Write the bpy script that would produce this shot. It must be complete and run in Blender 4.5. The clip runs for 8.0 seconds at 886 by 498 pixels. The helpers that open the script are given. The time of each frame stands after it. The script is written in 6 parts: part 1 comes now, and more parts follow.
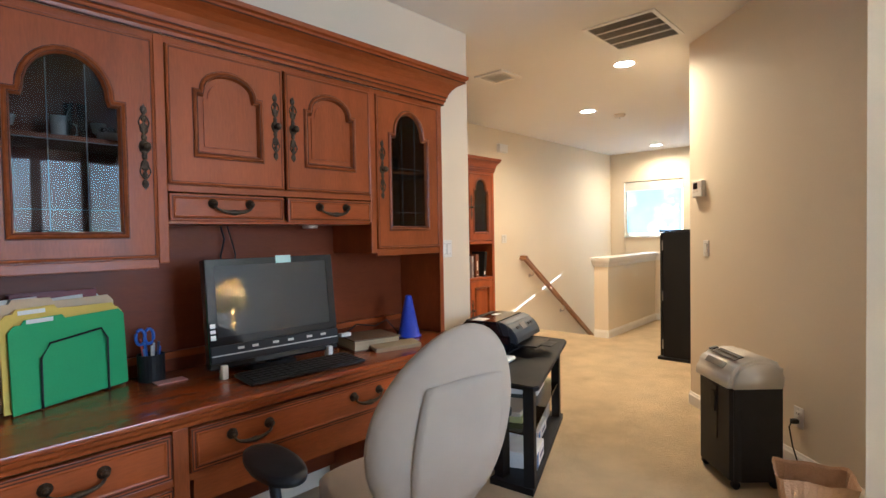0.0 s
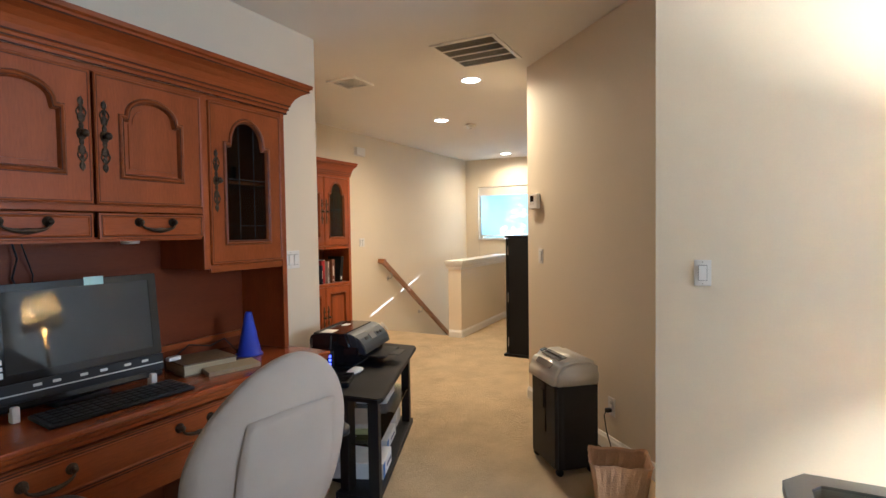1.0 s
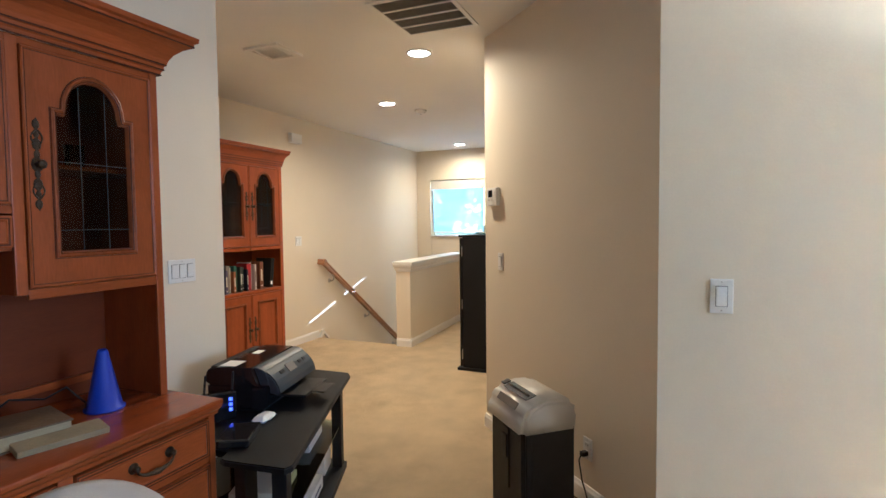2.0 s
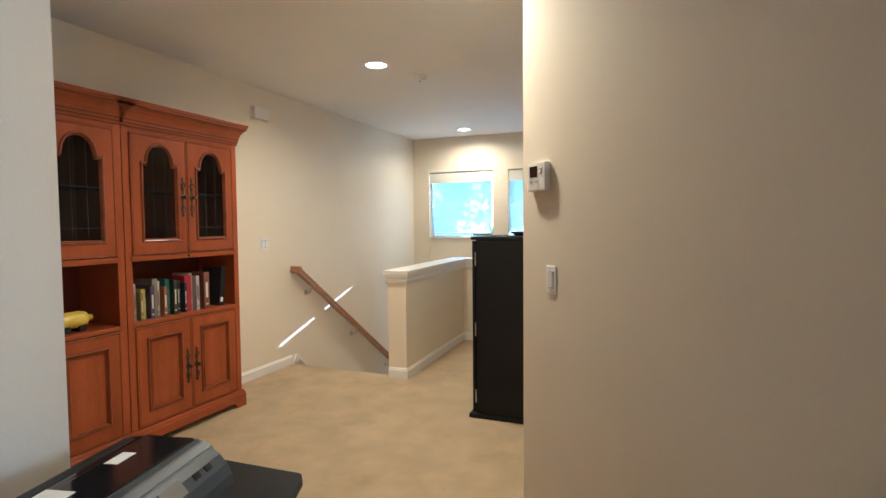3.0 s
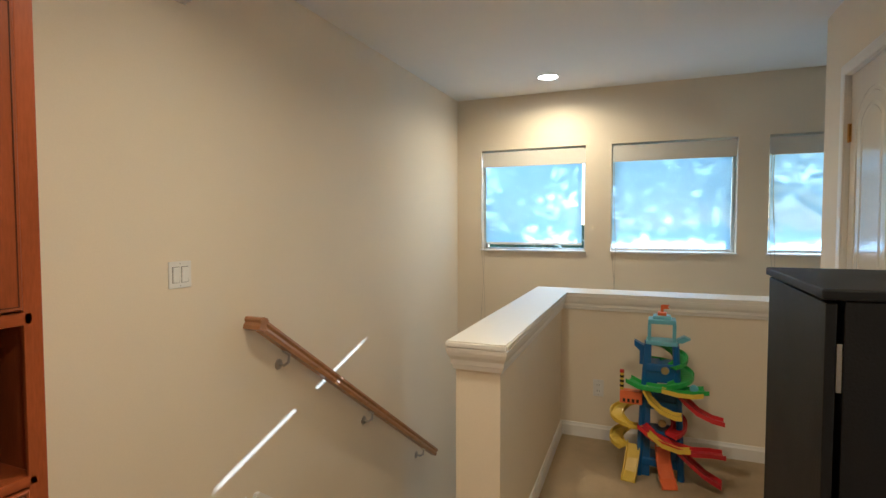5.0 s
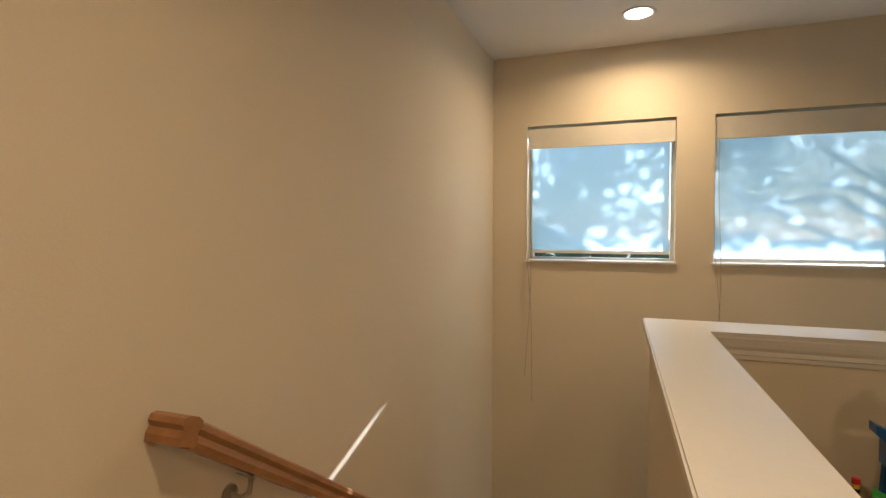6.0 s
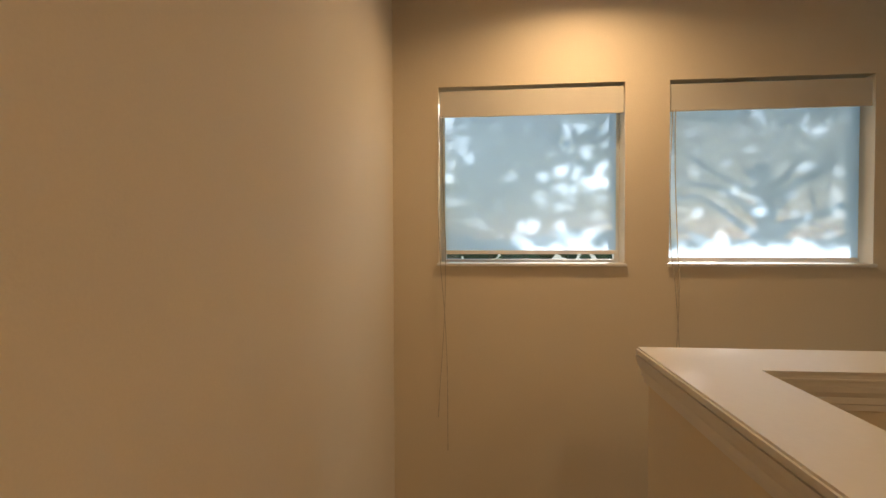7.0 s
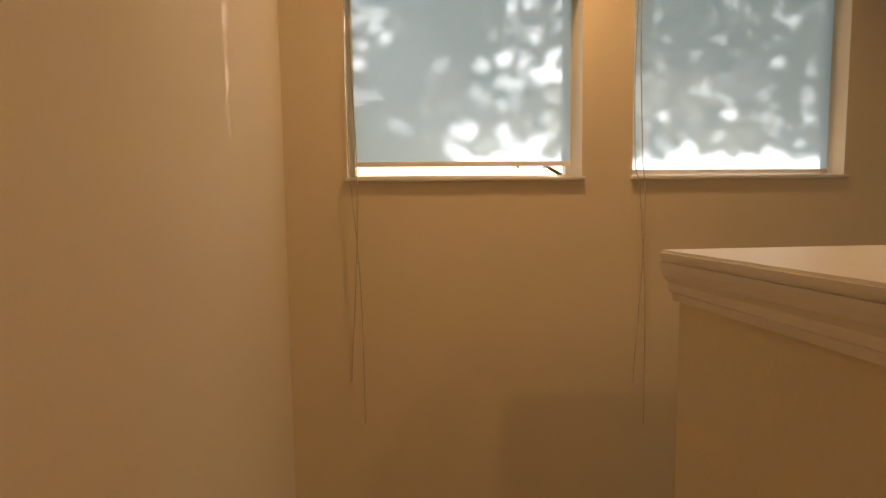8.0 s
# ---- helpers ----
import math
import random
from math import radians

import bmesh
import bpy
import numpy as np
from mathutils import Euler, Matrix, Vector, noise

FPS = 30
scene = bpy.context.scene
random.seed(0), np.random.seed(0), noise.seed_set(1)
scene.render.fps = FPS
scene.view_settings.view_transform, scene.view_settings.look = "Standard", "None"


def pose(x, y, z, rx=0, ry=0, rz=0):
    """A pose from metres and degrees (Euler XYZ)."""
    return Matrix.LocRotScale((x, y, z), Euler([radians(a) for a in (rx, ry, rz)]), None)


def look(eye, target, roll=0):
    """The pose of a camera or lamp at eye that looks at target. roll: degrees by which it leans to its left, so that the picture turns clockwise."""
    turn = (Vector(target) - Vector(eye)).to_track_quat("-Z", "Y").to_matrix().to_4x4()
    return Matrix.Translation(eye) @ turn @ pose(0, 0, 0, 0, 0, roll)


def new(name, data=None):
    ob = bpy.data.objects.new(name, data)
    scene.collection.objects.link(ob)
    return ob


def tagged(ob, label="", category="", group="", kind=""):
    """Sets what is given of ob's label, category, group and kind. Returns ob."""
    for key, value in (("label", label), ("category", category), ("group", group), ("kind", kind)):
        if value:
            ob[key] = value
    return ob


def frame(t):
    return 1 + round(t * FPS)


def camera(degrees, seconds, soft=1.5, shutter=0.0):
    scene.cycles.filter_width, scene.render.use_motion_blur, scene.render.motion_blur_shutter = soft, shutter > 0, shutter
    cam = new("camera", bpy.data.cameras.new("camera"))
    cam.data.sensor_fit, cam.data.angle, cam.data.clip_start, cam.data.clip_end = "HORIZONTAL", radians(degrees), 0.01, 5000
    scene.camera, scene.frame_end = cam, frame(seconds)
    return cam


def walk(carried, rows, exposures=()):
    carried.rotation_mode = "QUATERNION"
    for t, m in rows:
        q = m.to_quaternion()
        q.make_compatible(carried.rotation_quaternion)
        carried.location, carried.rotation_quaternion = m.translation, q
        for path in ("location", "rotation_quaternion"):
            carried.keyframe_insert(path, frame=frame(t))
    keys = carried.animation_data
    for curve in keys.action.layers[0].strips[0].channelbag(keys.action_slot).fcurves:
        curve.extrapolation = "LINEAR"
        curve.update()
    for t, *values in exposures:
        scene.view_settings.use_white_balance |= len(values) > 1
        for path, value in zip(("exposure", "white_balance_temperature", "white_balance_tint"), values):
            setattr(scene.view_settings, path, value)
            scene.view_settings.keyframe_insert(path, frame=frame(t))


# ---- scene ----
cam = camera(80.4, 8.0)
PATH = [
    (0, (1.146, 2.087, 1.33), (2.628, 3.429, 1.276), -1.0),
    (0.5, (1.151, 2.009, 1.381), (2.814, 3.118, 1.317), -0.9),
    (1, (1.196, 1.984, 1.415), (2.967, 2.91, 1.343), -0.8),
    (1.5, (1.391, 2.054, 1.421), (3.216, 2.869, 1.338), -0.7),
    (2, (1.842, 2.229, 1.462), (3.686, 2.996, 1.363), -0.6),
    (2.2, (2.056, 2.322, 1.465), (3.906, 3.076, 1.362), -0.6),
    (3.3, (3.389, 3.051, 1.431), (5.243, 3.795, 1.341), -0.4),
    (3.5, (3.628, 3.219, 1.438), (5.485, 3.957, 1.35), -0.3),
    (4, (4.246, 3.617, 1.441), (6.101, 4.361, 1.358), -0.3),
    (4.2, (4.475, 3.77, 1.444), (6.331, 4.509, 1.359), -0.2),
    (5.3, (5.734, 4.622, 1.472), (7.579, 5.39, 1.386), 0.0),
    (5.5, (5.965, 4.799, 1.471), (7.81, 5.566, 1.385), 0.0),
    (6, (6.556, 5.260, 1.426), (8.433, 5.9585, 1.369), 0.15),
    (6.5, (7.032, 5.539, 1.415), (8.981, 6.010, 1.357), 0.1),
    (7, (7.504, 5.702, 1.394), (9.495, 5.915, 1.343), -0.2),
    (7.5, (7.889, 5.826, 1.283), (9.887, 5.7762, 1.233), -0.4),
    (8, (8.189, 5.858, 1.119), (10.172, 5.666, 0.954), -0.7),
]
EXPOSURES = [(0.0, 3.15, 4900, 9), (1.0, 2.8, 4850, 9), (2.2, 2.78, 4500, 7), (4.2, 2.5, 4250, 3), (5.5, 2.05, 5100, 7), (6.5, 1.6, 6200, 15), (7.3, 1.44, 7200, 20), (8.0, 1.42, 8500, 25)]
walk(cam, [(t, look(eye, target, roll)) for t, eye, target, roll in PATH], EXPOSURES)

# ---- light ----
SUN_TO = Vector((2.72, -1.0, 0.876)).normalized()
world = bpy.data.worlds.new("world")
scene.world = world
world.use_nodes = True
wn = world.node_tree.nodes
sky = wn.new("ShaderNodeTexSky")
sky.sky_type = "NISHITA"
sky.sun_disc = False
sky.ozone_density, sky.dust_density, sky.air_density = 3.0, 0.4, 1.3
sky.sun_elevation = math.asin(SUN_TO.z)
sky.sun_rotation = math.atan2(SUN_TO.x, SUN_TO.y)
wn["Background"].inputs[1].default_value = 0.15
world.node_tree.links.new(sky.outputs[0], wn["Background"].inputs[0])

sun = new("sun", bpy.data.lights.new("sun", "SUN"))
sun.data.energy, sun.data.angle, sun.data.color = 2.6, radians(0.4), (1.0, 0.96, 0.90)
sun.matrix_world = look((20, -2, 8), Vector((20, -2, 8)) - SUN_TO)

CANS = [(5.48, 3.92), (6.85, 4.94), (9.91, 5.275)]
CEIL = 2.74
for (cx, cy), watts in zip(CANS, (6.0, 4.2, 3.9)):
    lamp = new("downlight_glow", bpy.data.lights.new("downlight_glow", "AREA"))
    lamp.data.shape, lamp.data.size = "DISK", 0.15
    lamp.data.energy, lamp.data.color, lamp.data.spread = watts, (1.0, 0.675, 0.335), radians(158)
    lamp.matrix_world = look((cx, cy, CEIL - 0.012), (cx, cy, 0))

skylight = new("south_window_daylight", bpy.data.lights.new("south_window_daylight", "AREA"))
skylight.data.shape, skylight.data.size, skylight.data.size_y = "RECTANGLE", 1.5, 1.45
skylight.data.energy, skylight.data.color = 14, (0.88, 0.94, 1.0)
skylight.matrix_world = look((2.825, -1.86, 1.615), (2.825, 0.0, 1.5))
stairlight = new("stair_window_daylight", bpy.data.lights.new("stair_window_daylight", "AREA"))
stairlight.data.shape, stairlight.data.size, stairlight.data.size_y = "RECTANGLE", 0.75, 1.2
stairlight.data.energy, stairlight.data.color = 2.8, (0.86, 0.98, 1.0)
stairlight.matrix_world = look((9.875, 0.44, -1.35), (9.875, 3.0, -1.1))
BULB = (3.20, 1.16, 1.43)
lamp = new("floor_lamp_bulb", bpy.data.lights.new("floor_lamp_bulb", "POINT"))
lamp.data.energy, lamp.data.color, lamp.data.shadow_soft_size = 19, (1.0, 0.80, 0.57), 0.04
lamp.location = BULB


# ---- materials ----
def material(name, colour, rough=0.6, metal=0.0, spread=0.12, scale=6.0, fine=80.0, bump=0.02, stretch=(1, 1, 1), coat=0.0, rough_spread=0.08, spots=0.0, vary=0.0):
    """Two scales of noise over a base colour, with relief and uneven gloss."""
    m = bpy.data.materials.new(name)
    m.use_nodes = True
    n, l = m.node_tree.nodes, m.node_tree.links
    b = n["Principled BSDF"]
    b.inputs["Metallic"].default_value = metal
    b.inputs["Coat Weight"].default_value = coat
    b.inputs["Coat Roughness"].default_value = 0.15
    tc = n.new("ShaderNodeTexCoord")
    mp = n.new("ShaderNodeMapping")
    mp.inputs["Scale"].default_value = stretch
    l.new(tc.outputs["Object"], mp.inputs[0])
    big, small = n.new("ShaderNodeTexNoise"), n.new("ShaderNodeTexNoise")
    big.inputs["Scale"].default_value, big.inputs["Detail"].default_value = scale, 5
    small.inputs["Scale"].default_value, small.inputs["Detail"].default_value = fine, 3
    l.new(mp.outputs[0], big.inputs[0])
    l.new(mp.outputs[0], small.inputs[0])
    mix = n.new("ShaderNodeMix")
    mix.data_type = "FLOAT"
    mix.inputs[0].default_value = 0.4
    l.new(big.outputs[0], mix.inputs[2])
    l.new(small.outputs[0], mix.inputs[3])
    ramp = n.new("ShaderNodeValToRGB")
    ramp.color_ramp.elements[0].position, ramp.color_ramp.elements[1].position = 0.32, 0.68
    ramp.color_ramp.elements[0].color = (*[c * (1 - spread) for c in colour], 1)
    ramp.color_ramp.elements[1].color = (*[min(1, c * (1 + spread)) for c in colour], 1)
    l.new(mix.outputs[0], ramp.inputs[0])
    out = ramp.outputs[0]
    if spots:
        st = n.new("ShaderNodeTexNoise")
        st.inputs["Scale"].default_value, st.inputs["Detail"].default_value, st.inputs["Roughness"].default_value = 1.7, 7, 0.7
        l.new(tc.outputs["Object"], st.inputs[0])
        sr = n.new("ShaderNodeMapRange")
        sr.inputs[1].default_value, sr.inputs[2].default_value = 0.52, 0.70
        sr.inputs[3].default_value, sr.inputs[4].default_value = 0.0, spots
        l.new(st.outputs[0], sr.inputs[0])
        mm = n.new("ShaderNodeMix")
        mm.data_type = "RGBA"
        mm.inputs[7].default_value = (colour[0] * 0.55, colour[1] * 0.48, colour[2] * 0.40, 1)
        l.new(sr.outputs[0], mm.inputs[0])
        l.new(out, mm.inputs[6])
        out = mm.outputs[2]
    if vary:
        info = n.new("ShaderNodeObjectInfo")
        hs = n.new("ShaderNodeHueSaturation")
        vr = n.new("ShaderNodeMapRange")
        vr.inputs[3].default_value, vr.inputs[4].default_value = 1 - vary, 1 + vary
        l.new(info.outputs["Random"], vr.inputs[0])
        l.new(vr.outputs[0], hs.inputs["Value"])
        l.new(out, hs.inputs["Color"])
        out = hs.outputs[0]
    l.new(out, b.inputs["Base Color"])
    rr = n.new("ShaderNodeMapRange")
    rr.inputs[3].default_value, rr.inputs[4].default_value = max(0.02, rough - rough_spread), min(1, rough + rough_spread)
    l.new(big.outputs[0], rr.inputs[0])
    l.new(rr.outputs[0], b.inputs["Roughness"])
    if bump:
        bp = n.new("ShaderNodeBump")
        bp.inputs["Strength"].default_value, bp.inputs["Distance"].default_value = 1.0, bump * 0.1
        l.new(small.outputs[0], bp.inputs["Height"])
        l.new(bp.outputs[0], b.inputs["Normal"])
    return m


def glass_material(name, tint=(0.95, 0.97, 0.97), rough=0.02, ior=1.6):
    m = bpy.data.materials.new(name)
    m.use_nodes = True
    n, l = m.node_tree.nodes, m.node_tree.links
    n.remove(n["Principled BSDF"])
    tr, gl, fr, mx = n.new("ShaderNodeBsdfTransparent"), n.new("ShaderNodeBsdfGlossy"), n.new("ShaderNodeFresnel"), n.new("ShaderNodeMixShader")
    tr.inputs[0].default_value = (*tint, 1)
    gl.inputs["Roughness"].default_value = rough
    fr.inputs[0].default_value = ior
    l.new(fr.outputs[0], mx.inputs[0])
    l.new(tr.outputs[0], mx.inputs[1])
    l.new(gl.outputs[0], mx.inputs[2])
    l.new(mx.outputs[0], n["Material Output"].inputs[0])
    return m


def emitter(name, colour, strength):
    m = bpy.data.materials.new(name)
    m.use_nodes = True
    b = m.node_tree.nodes["Principled BSDF"]
    b.inputs["Base Color"].default_value = (0.8, 0.8, 0.8, 1)
    b.inputs["Emission Color"].default_value = (*colour, 1)
    b.inputs["Emission Strength"].default_value = strength
    return m


def blind_material():
    """Sheer roller fabric: light passes through, scattered, with a little clear view between the threads."""
    m = bpy.data.materials.new("blind_fabric")
    m.use_nodes = True
    n, l = m.node_tree.nodes, m.node_tree.links
    n.remove(n["Principled BSDF"])
    df, tl, tp = n.new("ShaderNodeBsdfDiffuse"), n.new("ShaderNodeBsdfTranslucent"), n.new("ShaderNodeBsdfTransparent")
    df.inputs[0].default_value = (0.55, 0.55, 0.55, 1)
    tl.inputs[0].default_value = (0.57, 0.79, 1.0, 1)
    a, b = n.new("ShaderNodeMixShader"), n.new("ShaderNodeMixShader")
    a.inputs[0].default_value, b.inputs[0].default_value = 0.98, 0.05
    l.new(df.outputs[0], a.inputs[1])
    l.new(tl.outputs[0], a.inputs[2])
    l.new(a.outputs[0], b.inputs[1])
    l.new(tp.outputs[0], b.inputs[2])
    wv = n.new("ShaderNodeTexNoise")
    wv.inputs["Scale"].default_value = 900
    tc, mr = n.new("ShaderNodeTexCoord"), n.new("ShaderNodeMapRange")
    l.new(tc.outputs["Object"], wv.inputs[0])
    mr.inputs[3].default_value, mr.inputs[4].default_value = 0.015, 0.03
    l.new(wv.outputs[0], mr.inputs[0])
    l.new(mr.outputs[0], b.inputs[0])
    l.new(b.outputs[0], n["Material Output"].inputs[0])
    return m


WALL = material("cream_wall_paint", (0.76, 0.67, 0.52), 0.72, spread=0.03, scale=1.5, fine=130, bump=0.004)
CEILM = material("white_ceiling_paint", (0.80, 0.77, 0.72), 0.85, spread=0.02, scale=2, fine=180, bump=0.02)
CARPET = material("beige_carpet", (0.64, 0.49, 0.29), 0.95, spread=0.16, scale=4, fine=420, bump=0.12, spots=0.30)
DOORP = material("satin_door_paint", (0.70, 0.66, 0.58), 0.10, spread=0.02, scale=3, fine=40, bump=0.001, rough_spread=0.03)
TRIM = material("white_trim_paint", (0.80, 0.77, 0.72), 0.38, spread=0.02, scale=4, fine=60, bump=0.004)
CHERRY = material("cherry_wood", (0.285, 0.068, 0.0140), 0.40, spread=0.22, scale=1.8, fine=24, bump=0.004, stretch=(7, 7, 1), coat=0.06, spots=0.45, vary=0.08)
CHERRY_H = material("cherry_wood_across", (0.28, 0.066, 0.0135), 0.33, spread=0.22, scale=1.8, fine=24, bump=0.004, stretch=(1, 7, 7), coat=0.10, spots=0.45, vary=0.06)
# same cherry for recessed backs, the shade of the recess put into its colour
CHERRY_SHADED = material("recess_shaded_cherry", (0.15, 0.031, 0.006), 0.5, spread=0.15, scale=2.0, fine=22, bump=0.001, stretch=(1.2, 8, 8), coat=0.1)
GLAZE = material("dark_glazed_cherry", (0.065, 0.015, 0.0045), 0.50, spread=0.35, scale=9, fine=40, bump=0.004)
POLISH = material("polished_cherry_top", (0.28, 0.062, 0.013), 0.22, spread=0.22, scale=1.8, fine=24, bump=0.002, stretch=(1, 7, 7), coat=0.15, spots=0.3, rough_spread=0.03)
MOULD = material("rubbed_cherry_moulding", (0.22, 0.055, 0.012), 0.36, spread=0.3, scale=7, fine=40, bump=0.004, coat=0.10)
LEAD = material("dark_lead", (0.05, 0.05, 0.05), 0.5, metal=0.5, spread=0.2, bump=0.0)
OAK = material("oak_handrail", (0.36, 0.17, 0.065), 0.33, spread=0.25, scale=2.5, fine=40, bump=0.015, stretch=(1, 8, 8), coat=0.3)
BRONZE = material("antique_brass", (0.065, 0.045, 0.028), 0.48, metal=0.75, spread=0.4, scale=40, fine=200, bump=0.03)
BRASS = material("polished_brass", (0.75, 0.52, 0.20), 0.16, metal=1.0, spread=0.08, scale=30, fine=150, bump=0.0)
NICKEL = material("brushed_nickel", (0.50, 0.47, 0.43), 0.32, metal=1.0, spread=0.08, scale=30, fine=150, bump=0.004)
BLACKP = material("black_plastic", (0.018, 0.018, 0.019), 0.42, spread=0.15, scale=20, fine=300, bump=0.008)
BLACKG = material("gloss_black_plastic", (0.012, 0.012, 0.014), 0.10, spread=0.1, scale=10, fine=100, bump=0.0, rough_spread=0.03)
BLACKW = material("black_laminate", (0.008, 0.008, 0.009), 0.55, spread=0.2, scale=5, fine=160, bump=0.01)
SILVER = material("silver_plastic", (0.58, 0.56, 0.52), 0.38, metal=0.35, spread=0.04, scale=12, fine=300, bump=0.006)
GREYM = material("grey_metal", (0.22, 0.21, 0.20), 0.42, metal=0.6, spread=0.1, scale=12, fine=200, bump=0.006)
FABRIC = material("beige_upholstery", (0.56, 0.475, 0.395), 0.92, spread=0.07, scale=6, fine=650, bump=0.05)
WHITEP = material("white_plastic", (0.78, 0.76, 0.72), 0.35, spread=0.02, scale=10, fine=100, bump=0.002)
PAPER = material("white_paper", (0.80, 0.79, 0.76), 0.8, spread=0.04, scale=10, fine=90, bump=0.006)
KRAFT = material("brown_kraft_paper", (0.50, 0.31, 0.17), 0.8, spread=0.10, scale=7, fine=120, bump=0.03)
GLASS = glass_material("clear_glass")
CABGLASS = glass_material("cabinet_glass", (0.62, 0.62, 0.60), 0.0, 1.22)
TVGLASS = glass_material("green_tinted_glass", (0.80, 0.90, 0.86), 0.02)
BLIND = blind_material()
VALANCE = material("valance_fabric", (0.70, 0.66, 0.58), 0.8, spread=0.03, scale=8, fine=500, bump=0.02)
CHAIN = material("bead_chain", (0.50, 0.43, 0.33), 0.5, spread=0.3, scale=60, fine=400, bump=0.0)
LENS = emitter("lamp_lens", (1.0, 0.86, 0.66), 8.0)
BARK = material("tree_bark", (0.10, 0.075, 0.055), 0.9, spread=0.3, scale=6, fine=30, bump=0.3)
FARLEAF = material("far_foliage", (0.05, 0.085, 0.035), 0.8, spread=0.4, scale=0.5, fine=4, bump=0.0)
LEAF = material("tree_leaf", (0.07, 0.11, 0.03), 0.6, spread=0.4, scale=3, fine=20, bump=0.0)
GRASS = material("lawn", (0.13, 0.16, 0.07), 0.9, spread=0.3, scale=0.6, fine=8, bump=0.1)


for mt in (CHERRY, CHERRY_H, CHERRY_SHADED, GLAZE, MOULD):
    mt.node_tree.nodes["Principled BSDF"].inputs["Specular IOR Level"].default_value = 0.24
for mt in (BLACKW, BLACKP):
    mt.node_tree.nodes["Principled BSDF"].inputs["Specular IOR Level"].default_value = 0.22


def plain(name, colour, rough=0.5, spread=0.06):
    return material(name, colour, rough, spread=spread, scale=14, fine=160, bump=0.004)


# ---- mesh helpers ----
def box(bm, x0, x1, y0, y1, z0, z1, bevel=0.0, m=None):
    r = bmesh.ops.create_cube(bm, size=1.0)["verts"]
    for v in r:
        v.co = Vector(((x0 + x1) / 2 + v.co.x * (x1 - x0), (y0 + y1) / 2 + v.co.y * (y1 - y0), (z0 + z1) / 2 + v.co.z * (z1 - z0)))
    if bevel:
        edges = list({e for v in r for e in v.link_edges})
        r = [g for g in bmesh.ops.bevel(bm, geom=edges, offset=bevel, segments=2, affect="EDGES", profile=0.6)["verts"]] + [v for v in r if v.is_valid]
    if m is not None:
        for v in set(r):
            v.co = m @ v.co
    return r


def part(name, bm, mat, parent=None, label="", smooth=False):
    me = bpy.data.meshes.new(name)
    bmesh.ops.recalc_face_normals(bm, faces=bm.faces)
    if smooth:
        for f in bm.faces:
            f.smooth = True
    bm.to_mesh(me)
    bm.free()
    me.materials.append(mat)
    ob = new(name, me)
    if parent is not None:
        ob.parent = parent
    if label:
        ob["label"] = label
    return ob


def boxes(name, mat, parent, *dims, bevel=0.0, label=""):
    if parent is not None:
        for d in dims:
            bm = bmesh.new()
            box(bm, *d, bevel=bevel)
            ob = part(name, bm, mat, parent, label)
        return ob
    bm = bmesh.new()
    for d in dims:
        box(bm, *d, bevel=bevel)
    return part(name, bm, mat, parent, label)


def thing(name, m, label, category, group=""):
    ob = new(name)
    ob.empty_display_size = 0.1
    ob.matrix_world = m if isinstance(m, Matrix) else Matrix.Translation(m)
    return tagged(ob, label, category, group)


def setting(ob, label, category):
    return tagged(ob, label, category, kind="structure")


def offset_path(path, d, closed):
    """The path moved sideways by d, to the right of its run, with mitred corners."""
    n, out = len(path), []
    for i, p in enumerate(path):
        a = path[i - 1] if (i > 0 or closed) else None
        b = path[(i + 1) % n] if (i < n - 1 or closed) else None
        p = Vector(p)
        ns = []
        for u, v in ((a, p), (p, b)):
            if u is not None and v is not None:
                e = (Vector(v) - Vector(u)).normalized()
                ns.append(Vector((e.y, -e.x)))
        if len(ns) == 2:
            s = (ns[0] + ns[1])
            s = s.normalized() / max(0.35, s.normalized().dot(ns[0])) if s.length > 1e-6 else ns[0]
        else:
            s = ns[0]
        out.append(p + s * d)
    return out


def sweep(bm, path, profile, place, closed=False, cap=True):
    """A profile of (sideways, height) run along a plane path; place(u, v, h) puts it in space."""
    rings = []
    for d, h in profile:
        rings.append([bm.verts.new(place(q.x, q.y, h)) for q in offset_path(path, d, closed)])
    n = len(path)
    for r in range(len(rings) - 1):
        for i in range(n if closed else n - 1):
            j = (i + 1) % n
            bm.faces.new((rings[r][i], rings[r][j], rings[r + 1][j], rings[r + 1][i]))
    if cap and not closed:
        for i in (0, n - 1):
            bm.faces.new([r[i] for r in rings])


def tube(bm, pts, rad, seg=8, cap=True):
    pts = [Vector(p) for p in pts]
    rings = []
    for i, p in enumerate(pts):
        t = (pts[min(i + 1, len(pts) - 1)] - pts[max(i - 1, 0)]).normalized()
        up = Vector((0, 0, 1)) if abs(t.z) < 0.9 else Vector((1, 0, 0))
        a = t.cross(up).normalized()
        b = t.cross(a)
        r = rad[i] if isinstance(rad, (list, tuple)) else rad
        rings.append([bm.verts.new(p + a * math.cos(2 * math.pi * k / seg) * r + b * math.sin(2 * math.pi * k / seg) * r) for k in range(seg)])
    for r0, r1 in zip(rings, rings[1:]):
        for k in range(seg):
            bm.faces.new((r0[k], r0[(k + 1) % seg], r1[(k + 1) % seg], r1[k]))
    if cap:
        bm.faces.new(rings[0])
        bm.faces.new(rings[-1])


